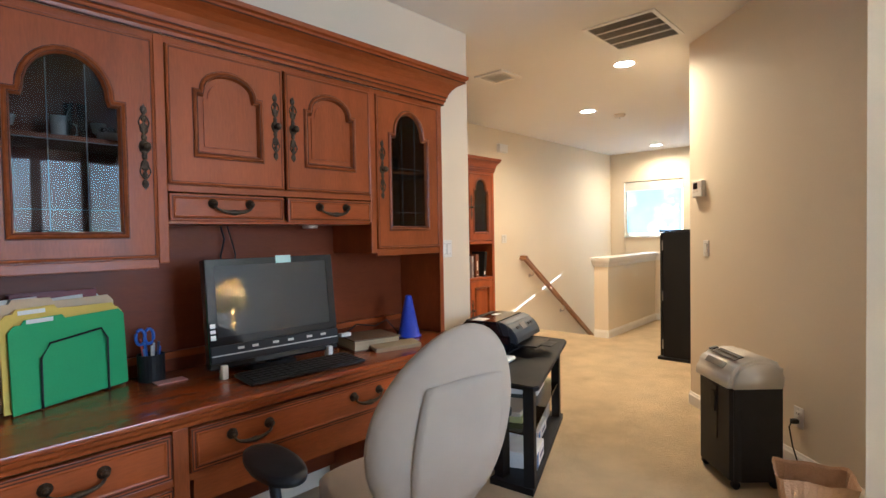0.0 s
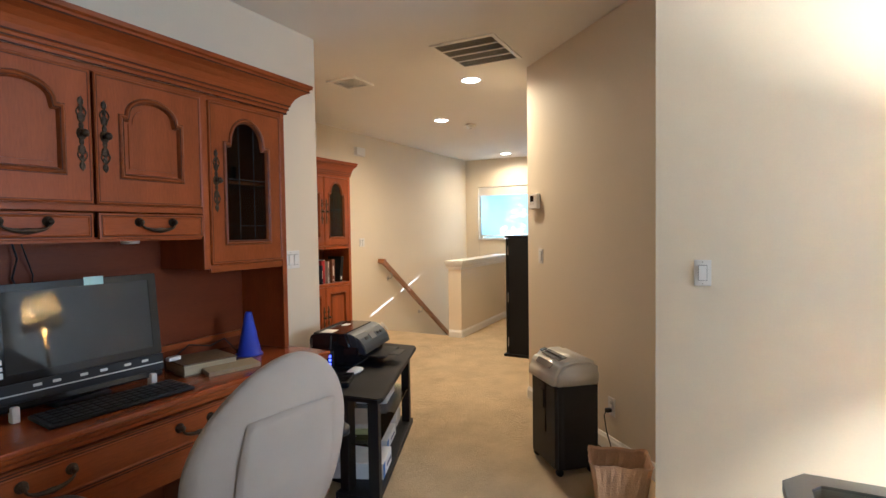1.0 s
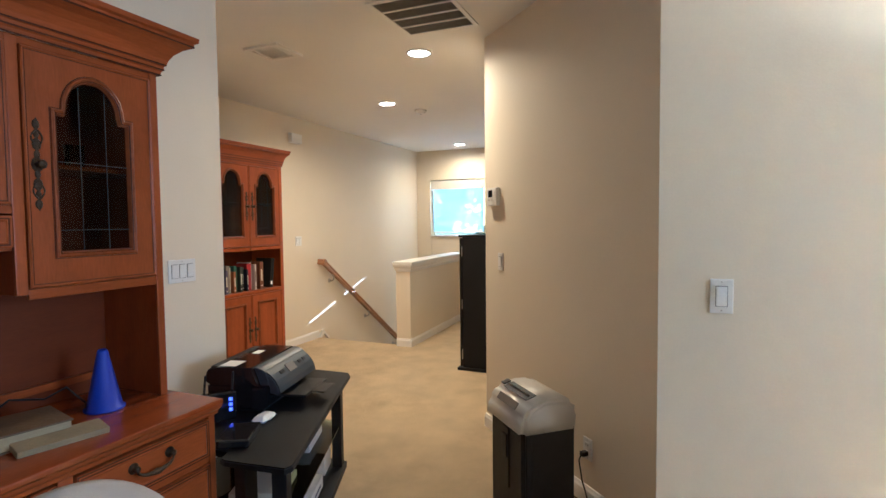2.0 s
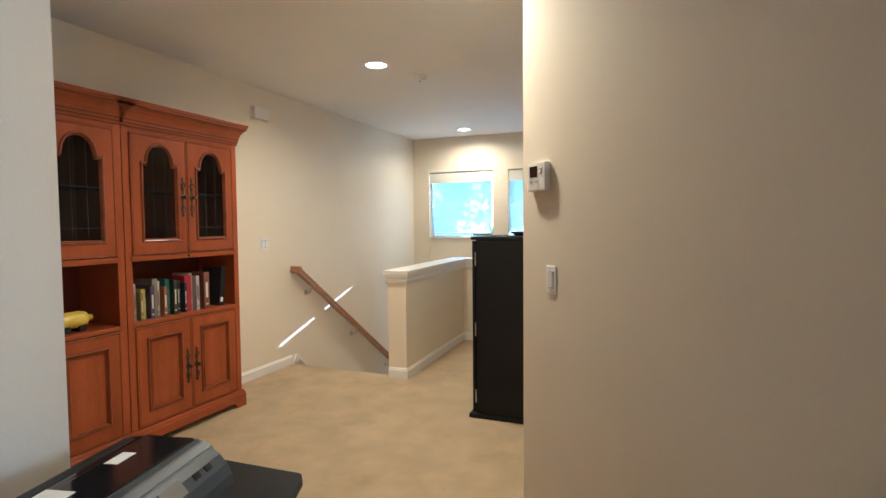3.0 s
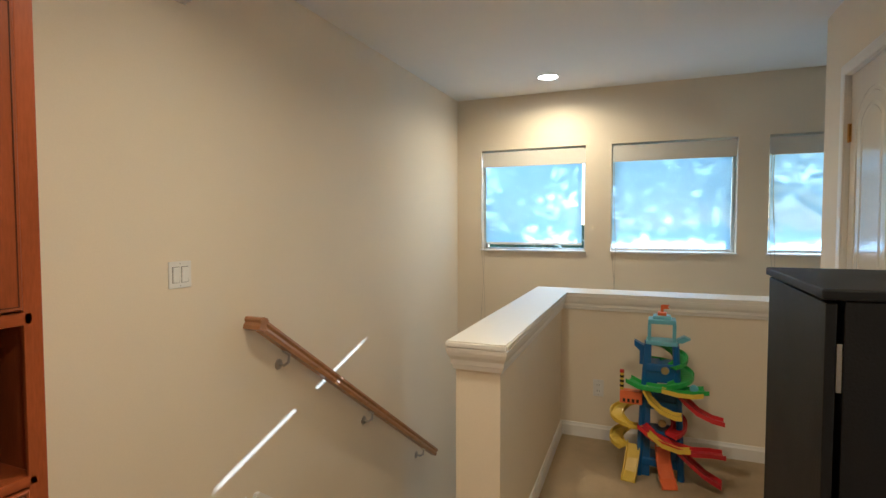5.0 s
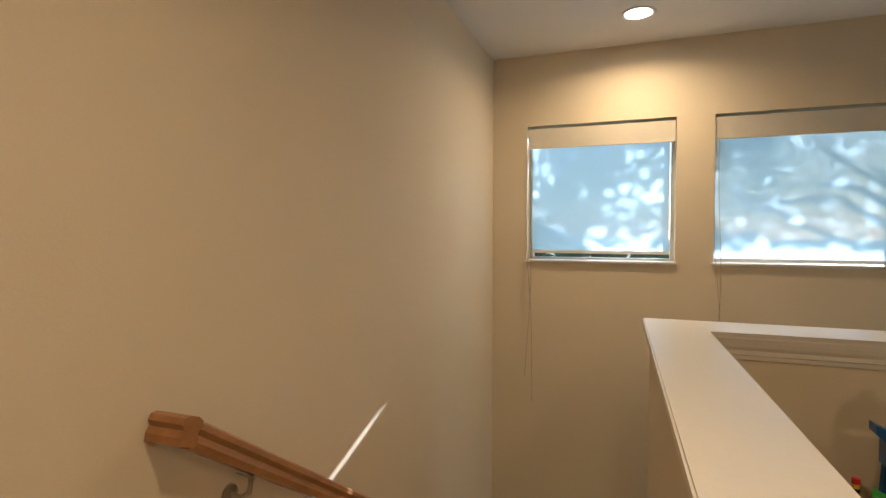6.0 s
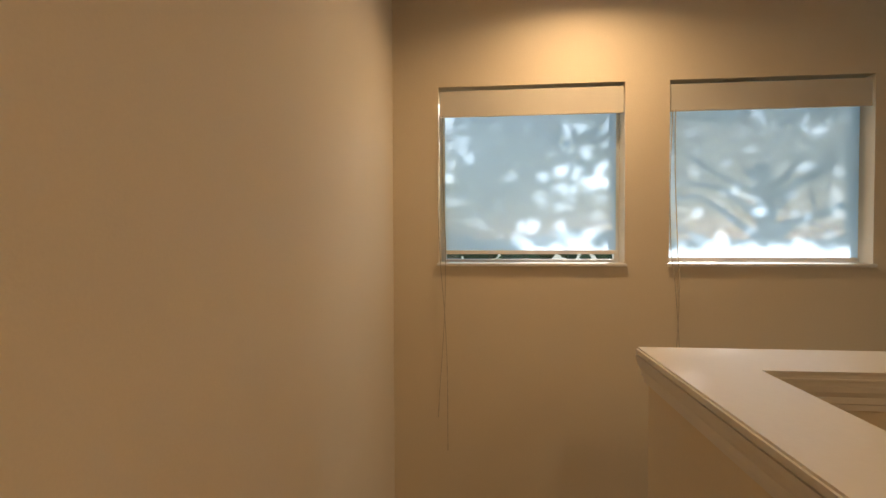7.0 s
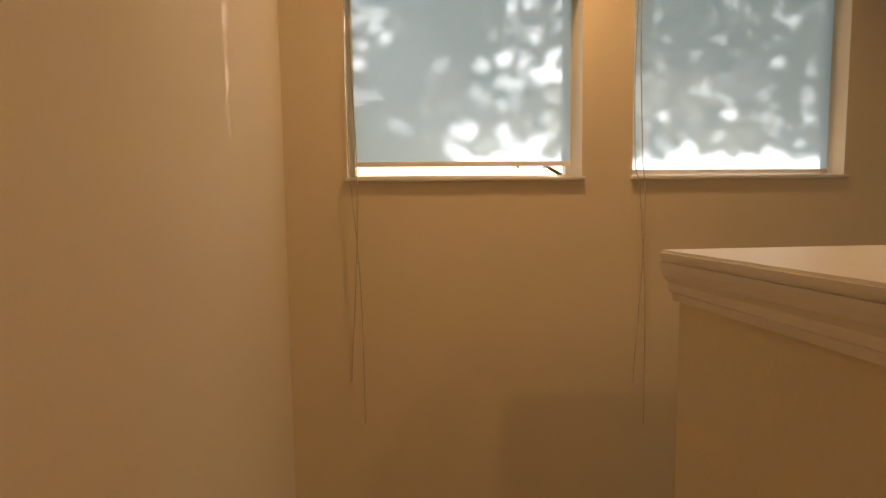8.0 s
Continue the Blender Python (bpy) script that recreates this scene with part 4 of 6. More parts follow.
boxes("stile", CHERRY, hu, *[(u0, u1, -0.014, 0.0, v0, zt) for u0, u1, v0 in ((0.0, 0.032, 0.0), (W - 0.032, W, 0.0), (S1 - 0.018, S1 + 0.018, Z(1.245)), (S2 - 0.018, S2 + 0.018, Z(1.245)))], bevel=0.004)
boxes("face_rail", CHERRY_H, hu, (0.032, S1 - 0.018, -0.012, 0.0, Z(1.228), Z(1.262)), (S2 + 0.018, W - 0.032, -0.012, 0.0, Z(1.228), Z(1.262)), (S1 + 0.018, S2 - 0.018, -0.012, 0.0, Z(1.505), Z(1.530)), (0.032, W - 0.032, -0.012, 0.0, Z(2.040), zt), bevel=0.003)
cm = (S1 + S2) / 2
cab_door(hu, 0.036, S1 - 0.021, Z(1.266), Z(2.038), -0.002, "glass", 1, 0.30, Z(1.655), rail=0.100, drop=0.098, foot=-0.020, rise=0.15)
cab_door(hu, S1 + 0.021, cm - 0.006, Z(1.534), Z(2.038), -0.002, "arch", 1, 0.28, Z(1.795), rail=0.100, drop=0.068)
cab_door(hu, cm + 0.006, S2 - 0.021, Z(1.534), Z(2.038), -0.002, "arch", -1, 0.28, Z(1.795), rail=0.100, drop=0.068)
cab_door(hu, S2 + 0.021, W - 0.036, Z(1.266), Z(2.038), -0.002, "glass", -1, 0.30, Z(1.665), rail=0.088, drop=0.060)
for a, b in ((S1 + 0.021, cm - 0.010), (cm + 0.010, S2 - 0.021)):
    bm = bmesh.new()
    box(bm, a, b, -0.018, 0.0, Z(1.398), Z(1.500), bevel=0.004)
    sweep(bm, rect_outline(a + 0.012, b - 0.012, Z(1.410), Z(1.488)), [(0.0, 0.018), (-0.004, 0.021), (-0.008, 0.0185)], lambda u, v, h: Vector((u, -h, v)), closed=True)
    dr = part("drawer", bm, CHERRY_H, hu)
    bm = bmesh.new()
    sweep(bm, rect_outline(a + 0.010, b - 0.010, Z(1.408), Z(1.490)), [(0.002, 0.015), (0.002, 0.0186), (-0.002, 0.0186), (-0.002, 0.015)], lambda u, v, h: Vector((u, -h, v)), closed=True)
    part("glaze_line", bm, GLAZE, dr)
    bail(dr, (a + b) / 2, Z(1.455), -0.018, 0.15)
crown(hu, 0.0, W, D, -0.014, zt)
for u0, u1 in ((0.03, S1 - 0.012), (S2 + 0.012, W - 0.026)):
    bm = bmesh.new()
    box(bm, u0, u1, 0.06, D - 0.014, Z(1.66), Z(1.668))
    g = part("glass_shelf", bm, GLASS, hu)
    g.visible_shadow = False
# under-shelf board behind the monitor
bm = bmesh.new()
box(bm, 0.024, W - 0.024, D - 0.035, D - 0.0125, 0.055, 0.085, bevel=0.004)
part("back_rail", bm, CHERRY_H, hu)

# things behind the hutch glass
for gx, gz, r, h, nm in ((1.66, 1.668, 0.035, 0.14, "drinking_glass"), (1.76, 1.668, 0.03, 0.07, "drinking_glass"), (3.02, 1.668, 0.034, 0.10, "drinking_glass"), (3.16, 1.668, 0.036, 0.10, "drinking_glass"), (3.05, 1.267, 0.05, 0.06, "glass_bowl"), (1.56, 1.267, 0.05, 0.10, "glass_bowl")):
    g = thing(nm, (gx, 4.29, gz + 0.001), "clear glassware behind the hutch door", "glassware", "glassware in the hutch")
    bm = bmesh.new()
    lathe(bm, [(0.0, 0.0), (r * 0.8, 0.0), (r, h), (r - 0.003, h), (r * 0.8 - 0.003, 0.006), (0.0, 0.006)], 20)
    part("bowl", bm, GLASS, g, smooth=True)

# desk
DX0, DX1, DYF = 1.20, 3.345, 3.835
dk = thing("desk", (DX0, DYF, 0), "cherry writing desk with drawers and moulded top", "desk")
W, D = DX1 - DX0, DESK_Y - 0.016 - DYF
bm = bmesh.new()
box(bm, 0.0, W + 0.06, 0.0, D, DZ - 0.022, DZ - 0.001, bevel=0.006)
part("desktop", bm, POLISH, dk, "polished cherry desktop")
bm = bmesh.new()
sweep(bm, [(0.02, D), (0.02, 0.02), (W + 0.04, 0.02), (W + 0.04, D)], [(0.0, DZ - 0.060), (0.004, DZ - 0.058), (0.006, DZ - 0.045), (0.014, DZ - 0.036), (0.018, DZ - 0.0225), (0.0, DZ - 0.0225)], on_plan)
part("edge_moulding", bm, CHERRY_H, dk)
yf = 0.030
boxes("end_panel", CHERRY, dk, (0.03, 0.055, yf, D, 0.04, DZ - 0.06), (W + 0.005, W + 0.03, yf, D, 0.04, DZ - 0.06), (0.60, 0.625, yf, D, 0.04, DZ - 0.06), (1.60, 1.625, yf, D, 0.04, DZ - 0.06))
boxes("modesty_panel", CHERRY_SHADED, dk, (0.625, 1.60, D - 0.05, D - 0.03, 0.12, DZ - 0.06))
boxes("face_frame", CHERRY, dk, (0.03, 0.060, yf - 0.012, yf, 0.05, DZ - 0.06), (W + 0.0, W + 0.03, yf - 0.012, yf, 0.05, DZ - 0.06), (0.59, 0.640, yf - 0.012, yf, 0.05, DZ - 0.06), (1.59, 1.635, yf - 0.012, yf, 0.05, DZ - 0.06), bevel=0.003)
boxes("front_rail", CHERRY_H, dk, (0.06, 0.59, yf - 0.010, yf, 0.535, 0.560), (0.64, 1.59, yf - 0.010, yf, 0.535, 0.560), (1.635, W, yf - 0.010, yf, 0.535, 0.560), (0.06, 0.59, yf - 0.010, yf, 0.30, 0.325), (1.635, W, yf - 0.010, yf, 0.30, 0.325), (0.06, 0.59, yf - 0.010, yf, 0.05, 0.09), (1.635, W, yf - 0.010, yf, 0.05, 0.09), bevel=0.002)
boxes("plinth", CHERRY_H, dk, (0.02, 0.635, yf - 0.02, D, 0.0, 0.05), (1.59, W + 0.04, yf - 0.02, D, 0.0, 0.05), bevel=0.006)
for a, b, z0, z1, pulls in ((0.064, 0.586, 0.563, 0.708, 1), (0.644, 1.586, 0.563, 0.708, 2), (1.639, W - 0.004, 0.563, 0.708, 1), (0.064, 0.586, 0.328, 0.532, 1), (0.064, 0.586, 0.093, 0.297, 1), (1.639, W - 0.004, 0.328, 0.532, 1), (1.639, W - 0.004, 0.093, 0.297, 1)):
    bm = bmesh.new()
    box(bm, a, b, yf - 0.020, yf + 0.01, z0, z1, bevel=0.005)
    sweep(bm, rect_outline(a + 0.016, b - 0.016, z0 + 0.016, z1 - 0.016), [(0.0, 0.0), (-0.004, 0.003), (-0.010, 0.0005)], lambda u, v, h: Vector((u, yf - 0.020 - h, v)), closed=True)
    dr = part("drawer", bm, CHERRY_H, dk)
    bm = bmesh.new()
    for q in (0.004, 0.0135):
        sweep(bm, rect_outline(a + q, b - q, z0 + q, z1 - q), [(0.002, -0.004), (0.002, 0.0007), (-0.0025, 0.0007), (-0.0025, -0.004)], lambda u, v, h: Vector((u, yf - 0.020 - h, v)), closed=True)
    part("glaze_line", bm, GLAZE, dr)
    for i in range(pulls):
        bail(dr, a + (b - a) * ((i + 0.5) / pulls if pulls == 1 else (0.22 + 0.56 * i)), (z0 + z1) / 2 + 0.01, yf - 0.020, 0.14)
boxes("drawer_rail", CHERRY_H, dk, (0.66, 1.57, yf + 0.012, yf + 0.05, 0.44, 0.53), bevel=0.004)


# ---- on the desk ----
mo = thing("desktop_computer", pose(2.325, 4.115, DZ, 0, 0, -3), "black all-in-one computer with a blank screen on the desk", "computer")
lean = Matrix.Translation((0, 0, 0.035)) @ Matrix.Rotation(radians(-6), 4, "X")
bm = bmesh.new()
box(bm, -0.290, 0.290, -0.012, 0.040, 0.0, 0.440, bevel=0.008, m=lean)
part("housing", bm, BLACKG, mo)
bm = bmesh.new()
plate_with_hole(bm, rect_outline(-0.288, 0.288, 0.100, 0.438), rect_outline(-0.255, 0.255, 0.128, 0.412), lambda u, v, h: lean @ Vector((u, -0.012 - h, v)), 0.0003, 0.006)
part("bezel", bm, BLACKG, mo)
SCREEN = material("dark_screen", (0.035, 0.037, 0.037), 0.03, spread=0.04, bump=0.0, rough_spread=0.01)
bm = bmesh.new()
box(bm, -0.255, 0.255, -0.0145, -0.0123, 0.128, 0.412, m=lean)
part("screen", bm, SCREEN, mo, "dark glossy screen")
bm = bmesh.new()
box(bm, -0.29, 0.29, -0.024, -0.0125, 0.028, 0.096, bevel=0.005, m=lean)
part("control_strip", bm, BLACKP, mo)
bm = bmesh.new()
box(bm, -0.285, 0.285, -0.0265, -0.0235, 0.056, 0.060, m=lean)
part("silver_line", bm, SILVER, mo)
for u in (-0.17, -0.11, -0.02, 0.05, 0.14, 0.21):
    bm = bmesh.new()
    box(bm, u - 0.013, u + 0.013, -0.0265, -0.0235, 0.073, 0.083, bevel=0.001, m=lean)
    part("button", bm, SILVER, mo)
for v, hgt in ((0.120, 0.020), (0.146, 0.014), (0.167, 0.018)):
    bm = bmesh.new()
    box(bm, -0.284, -0.264, -0.0192, -0.0178, v, v + hgt, bevel=0.0004, m=lean)
    part("sticker", bm, PAPER, mo, "small pale sticker on the bezel")
for u in (-0.24, 0.24):
    bm = bmesh.new()
    box(bm, u - 0.012, u + 0.012, -0.030, 0.005, 0.0005, 0.055, bevel=0.005)
    part("foot", bm, WHITEP, mo, "clear white foot")
bm = bmesh.new()
box(bm, -0.10, 0.10, 0.03, 0.16, 0.0005, 0.018, bevel=0.005)
box(bm, -0.04, 0.04, 0.045, 0.075, 0.015, 0.24, bevel=0.008)
part("stand", bm, BLACKP, mo)
st = thing("sticky_note", mo.matrix_world @ lean @ pose(0.045, -0.0185, 0.428), "small pale teal note stuck on the screen's top edge", "sticky note")
boxes("paper", plain("teal_paper", (0.42, 0.62, 0.62), 0.8), st, (-0.035, 0.035, -0.001, 0.0, -0.016, 0.016))

kb = thing("keyboard", pose(2.36, 3.985, DZ, 0, 0, -4) @ Matrix.Diagonal((1.12, 1.12, 1.0, 1)), "black computer keyboard in front of the screen", "keyboard")
bm = bmesh.new()
box(bm, -0.23, 0.23, -0.075, 0.075, 0.0, 0.014, bevel=0.005, m=Matrix.Rotation(radians(2.5), 4, "X") @ Matrix.Translation((0, 0, 0.004)))
part("case", bm, BLACKP, kb)
key = None
for r in range(5):
    for c in range(15):
        if key is None:
            bm = bmesh.new()
            box(bm, -0.0125, 0.0125, -0.0115, 0.0115, 0.0, 0.005, bevel=0.002)
            key = part("key", bm, BLACKP, kb)
            o = key
        else:
            o = new("key", key.data)
            o.parent = kb
        v = -0.056 + r * 0.0272
        o.location = (-0.205 + c * 0.0293, v, 0.018 + v * 0.0436)

# folders in a wire rack
fr = thing("file_rack", pose(1.614, 4.325, DZ, 0, 0, 22), "black wire desk rack holding folders", "file rack")
bm = bmesh.new()
for v in (-0.055, 0.0, 0.055):
    tube(bm, [(-0.115, v, 0.004), (-0.115, v, 0.17), (-0.085, v, 0.215), (0.095, v, 0.235), (0.118, v, 0.195), (0.118, v, 0.004)], 0.0035, 6)
for u in (-0.115, 0.118):
    tube(bm, [(u, -0.06, 0.004), (u, 0.06, 0.004)], 0.0035, 6)
part("wire_frame", bm, BLACKP, fr)
FOLD = [("green", (0.055, 0.36, 0.13), -0.048, 0.285, 0.0), ("green", (0.055, 0.36, 0.13), -0.044, 0.275, 0.0), ("yellow", (0.72, 0.52, 0.10), -0.028, 0.315, -0.015), ("yellow", (0.74, 0.56, 0.14), -0.020, 0.300, 0.01), ("manila", (0.66, 0.50, 0.32), 0.004, 0.345, -0.01), ("manila", (0.64, 0.48, 0.30), 0.016, 0.335, 0.0), ("white", (0.72, 0.70, 0.66), 0.034, 0.350, -0.04), ("white", (0.70, 0.68, 0.64), 0.046, 0.340, -0.03)]
for i, (nm, col, v, h, sh) in enumerate(FOLD):
    f = thing("file_folder", fr.matrix_world @ pose(sh, v, 0.006, -3 + i * 0.5), "%s paper file folder standing in the rack" % nm, "file folder", "folders in the rack")
    bm = bmesh.new()
    hw = 0.200
    top = [(hw, h - 0.02), (hw - 0.02, h), (-0.02, h), (-0.03, h + 0.014), (-0.15, h + 0.014), (-0.16, h), (-hw + 0.02, h), (-hw, h - 0.02)]
    prism(bm, [(-hw, 0.0), (hw, 0.0)] + top, lambda u, w_, k: Vector((u, k, w_ + 0.004 * math.sin(u * 9 + i))), -0.0018, 0.0018)
    part("card", bm, plain("folder_card", col, 0.7, 0.05), f)
    if i in (0, 2):
        boxes("tab_label", PAPER, f, (-0.145, -0.06, -0.0026, -0.0019, h - 0.004, h + 0.010))

bi = thing("ring_binder", pose(1.60, 4.405, DZ, 0, 0, 4), "dark red binder standing behind the folders", "binder")
boxes("cover", plain("dark_red_vinyl", (0.16, 0.012, 0.016), 0.45), bi, (-0.13, 0.13, -0.022, -0.019, 0.0, 0.375), (-0.13, 0.13, 0.019, 0.022, 0.0, 0.375), (0.128, 0.131, -0.019, 0.019, 0.0, 0.375))
boxes("page_block", PAPER, bi, (-0.12, 0.124, -0.016, 0.016, 0.003, 0.365))

# glassware behind the hutch's glass doors
CHINA = plain("white_china", (0.74, 0.72, 0.68), 0.2)
for gx, gr_, gh, nm in ((1.62, 0.030, 0.085, "mug"), (1.735, 0.026, 0.075, "goblet"), (1.755, 0.045, 0.030, "bowl"), (1.47, 0.028, 0.07, "goblet"), (2.98, 0.030, 0.08, "mug"), (3.16, 0.027, 0.09, "goblet")):
    gy = HY + (0.13 if nm == "bowl" else 0.20)
    g_ = thing(nm, (gx, gy, 1.681), "small pale %s on the shelf behind glass" % nm, nm)
    bm = bmesh.new()
    if nm == "goblet":
        lathe(bm, [(0.0, 0.0), (gr_ * 0.8, 0.0), (gr_ * 0.8, 0.003), (0.004, 0.006), (0.004, gh * 0.45), (gr_ * 0.7, gh * 0.55), (gr_, gh), (gr_ * 0.93, gh), (gr_ * 0.6, gh * 0.6), (0.0, gh * 0.5)], 20)
    else:
        lathe(bm, [(0.0, 0.0), (gr_ * 0.75, 0.0), (gr_ * 0.95, gh * 0.4), (gr_, gh), (gr_ * 0.9, gh), (gr_ * 0.82, gh * 0.4), (0.0, 0.006)], 20)
    part("vessel", bm, CHINA, g_, smooth=True)
    if nm == "mug":
        bm = bmesh.new()
        tube(bm, [(gr_ * 0.9, 0, gh * 0.8), (gr_ * 1.6, 0, gh * 0.72), (gr_ * 1.6, 0, gh * 0.3), (gr_ * 0.9, 0, gh * 0.22)], 0.004, 7)
        part("handle", bm, CHINA, g_, smooth=True)

cup = thing("pen_cup", (1.895, 4.335, DZ), "dark mesh cup full of pens and scissors", "pen cup")
bm = bmesh.new()
lathe(bm, [(0.0, 0.0), (0.048, 0.0), (0.050, 0.105), (0.047, 0.105), (0.045, 0.004), (0.0, 0.004)], 24)
part("cup", bm, BLACKP, cup, smooth=False)
PENC = [(0.05, 0.12, 0.5), (0.6, 0.6, 0.6), (0.03, 0.03, 0.03), (0.5, 0.08, 0.06), (0.1, 0.2, 0.45), (0.62, 0.6, 0.55), (0.05, 0.05, 0.1)]
for i, col in enumerate(PENC):
    a = i * 0.9
    bm = bmesh.new()
    tube(bm, [(0.018 * math.cos(a), 0.018 * math.sin(a), 0.006), (0.034 * math.cos(a), 0.034 * math.sin(a), 0.13 + 0.012 * (i % 4))], [0.004, 0.0045], 8)
    part("pen", bm, plain("pen_plastic", col, 0.3), cup)
bm = bmesh.new()
for s in (-1, 1):
    pts = [(-0.02 + 0.016 * math.cos(q) + s * 0.016, 0.0, 0.175 + 0.030 * math.sin(q)) for q in [2 * math.pi * k / 14 for k in range(15)]]
    tube(bm, pts, 0.006, 7)
tube(bm, [(-0.02, 0, 0.148), (-0.012, 0, 0.01)], 0.006, 6)
part("scissors", bm, plain("blue_plastic", (0.03, 0.10, 0.42), 0.35), cup, "blue-handled scissors")
pd = thing("note_pad", (1.93, 4.285, DZ), "small pink note pad under the pen cup's edge", "note pad")
boxes("paper", plain("pink_paper", (0.62, 0.34, 0.32), 0.8), pd, (-0.05, 0.06, -0.06, -0.002, 0.0, 0.004))

bk = thing("thick_book", pose(2.845, 4.14, DZ, 0, 0, -14), "thick old brown book lying on the desk", "book")
OLD = material("worn_brown_leather", (0.13, 0.085, 0.045), 0.6, spread=0.35, scale=9, fine=90, bump=0.04)
bm = bmesh.new()
box(bm, -0.125, 0.125, -0.10, 0.12, 0.050, 0.056, bevel=0.002)
box(bm, -0.125, 0.125, -0.10, 0.12, 0.0, 0.006, bevel=0.002)
box(bm, -0.125, 0.125, 0.113, 0.121, 0.006, 0.050)
part("cover", bm, OLD, bk)
boxes("page_block", material("aged_pages", (0.46, 0.38, 0.24), 0.85, spread=0.2, scale=3, fine=140, bump=0.02, stretch=(1, 1, 12)), bk, (-0.12, 0.12, -0.094, 0.112, 0.0063, 0.0497))
nb = thing("notebook", pose(2.90, 3.985, DZ, 7, 0, -14), "tan covered notebook lying against the thick book", "notebook")
bm = bmesh.new()
box(bm, -0.135, 0.115, -0.03, 0.06, 0.0, 0.022, bevel=0.003)
part("cover", bm, material("tan_cloth", (0.30, 0.23, 0.13), 0.8, spread=0.2, scale=12, fine=200, bump=0.03), nb)
cn = thing("toy_cone", (3.15, 4.165, DZ), "small blue plastic sports cone on the desk", "cone")
bm = bmesh.new()
lathe(bm, [(0.068, 0.0), (0.069, 0.006), (0.060, 0.010), (0.018, 0.218), (0.014, 0.226), (0.011, 0.222), (0.050, 0.010), (0.056, 0.0)], 32)
part("body", bm, plain("blue_cone_plastic", (0.025, 0.055, 0.50), 0.4), cn, smooth=True)
wd = thing("white_adapter", (2.74, 4.20, DZ + 0.058), "small white adapter on the book", "adapter")
bm = bmesh.new()
box(bm, -0.03, 0.03, -0.014, 0.014, 0.0, 0.018, bevel=0.004)
part("case", bm, WHITEP, wd)
pc = thing("charging_cable", (3.02, 4.30, DZ), "dark power cord with adapter behind the book", "cable")
bm = bmesh.new()
tube(bm, [(-0.16, 0.08, 0.02), (-0.08, 0.06, 0.075), (0.0, 0.0, 0.06), (0.06, -0.03, 0.09), (0.10, -0.06, 0.03), (0.11, -0.10, 0.005)], 0.004, 6)
box(bm, 0.09, 0.13, -0.13, -0.08, 0.0, 0.03, bevel=0.004)
part("cord", bm, BLACKP, pc)
pc = thing("hanging_cable", (2.22, 4.40, 1.388), "black cables hanging under the hutch drawers", "cable")
bm = bmesh.new()
tube(bm, [(0, 0, 0.0), (0.01, -0.01, -0.06), (0.0, 0.01, -0.14), (0.04, 0.02, -0.22), (0.03, 0.015, -0.34), (0.05, 0.015, -0.50)], 0.004, 6)
tube(bm, [(0.03, 0, 0.0), (0.045, -0.01, -0.07), (0.07, 0.01, -0.13), (0.06, 0.02, -0.30), (0.06, 0.015, -0.52)], 0.003, 6)
part("cord", bm, BLACKP, pc)
ul = thing("under_cabinet_light", (2.62, 4.30, 1.372), "small round light under the hutch", "puck light")
bm = bmesh.new()
lathe(bm, [(0.0, 0.0), (0.035, 0.002), (0.038, 0.015), (0.0, 0.0155)], 20)
part("case", bm, SILVER, ul)

# ---- office chair ----
oc = thing("office_chair", pose(2.375, 3.425, 0, 0, 0, -9), "beige upholstered office chair with black arms", "office chair")


def pad(bm, n, m, f):
    """A closed cushion: f(u, v, side) over a grid, both sides sewn at the rim."""
    g = [[[bm.verts.new(f(i / n * 2 - 1, j / m * 2 - 1, s)) for j in range(m + 1)] for i in range(n + 1)] for s in (-1, 1)]
    for s in (0, 1):
        for i in range(n):
            for j in range(m):
                q = (g[s][i][j], g[s][i + 1][j], g[s][i + 1][j + 1], g[s][i][j + 1])
                bm.faces.new(q)
    rim = [(i, 0) for i in range(n)] + [(n, j) for j in range(m)] + [(i, m) for i in range(n, 0, -1)] + [(0, j) for j in range(m, 0, -1)]
    for (a, b), (c, d) in zip(rim, rim[1:] + rim[:1]):
        bm.faces.new((g[0][a][b], g[0][c][d], g[1][c][d], g[1][a][b]))


def squircle(u, v, k=0.55):
    """A square grid bent to a rounded outline."""
    return u * math.sqrt(1 - k * v * v / 2), v * math.sqrt(1 - k * u * u / 2)


def back_shape(u, v, s, grow=1.0, push=0.0):
    a, b = squircle(u, v, 1.0)
    wide = 0.262 + 0.035 * (0.5 - b * 0.5) - 0.03 * max(0, b) ** 2
    z = 0.755 + 0.315 * b * grow
    rim = max(0.0, 1 - (a * a + b * b) ** 2) ** 0.5
    y = -0.245 - 0.16 * (z - 0.45) + 0.06 * a * a - 0.03 * math.sin((z - 0.4) * 3.0) + s * (0.008 + 0.030 * rim) - push
    return Vector((a * wide * grow, y, z))


bm = bmesh.new()
pad(bm, 18, 18, back_shape)
part("backrest", bm, FABRIC, oc, "beige fabric backrest", smooth=True)
bm = bmesh.new()
pad(bm, 14, 14, lambda u, v, s: back_shape(u * 0.60, v * 0.66 - 0.14, -1, 1.0, 0.009 if s < 0 else -0.004))
part("back_panel", bm, FABRIC, oc, "inset fabric panel with seam on the back", smooth=True)
bm = bmesh.new()
pad(bm, 16, 16, lambda u, v, s: Vector((squircle(u, v, 0.8)[0] * 0.25, squircle(u, v, 0.8)[1] * 0.245 + 0.03, 0.455 + s * (0.028 + 0.022 * (1 - max(abs(u), abs(v)) ** 4)) - 0.02 * max(0, v) ** 3)))
part("seat", bm, FABRIC, oc, smooth=True)
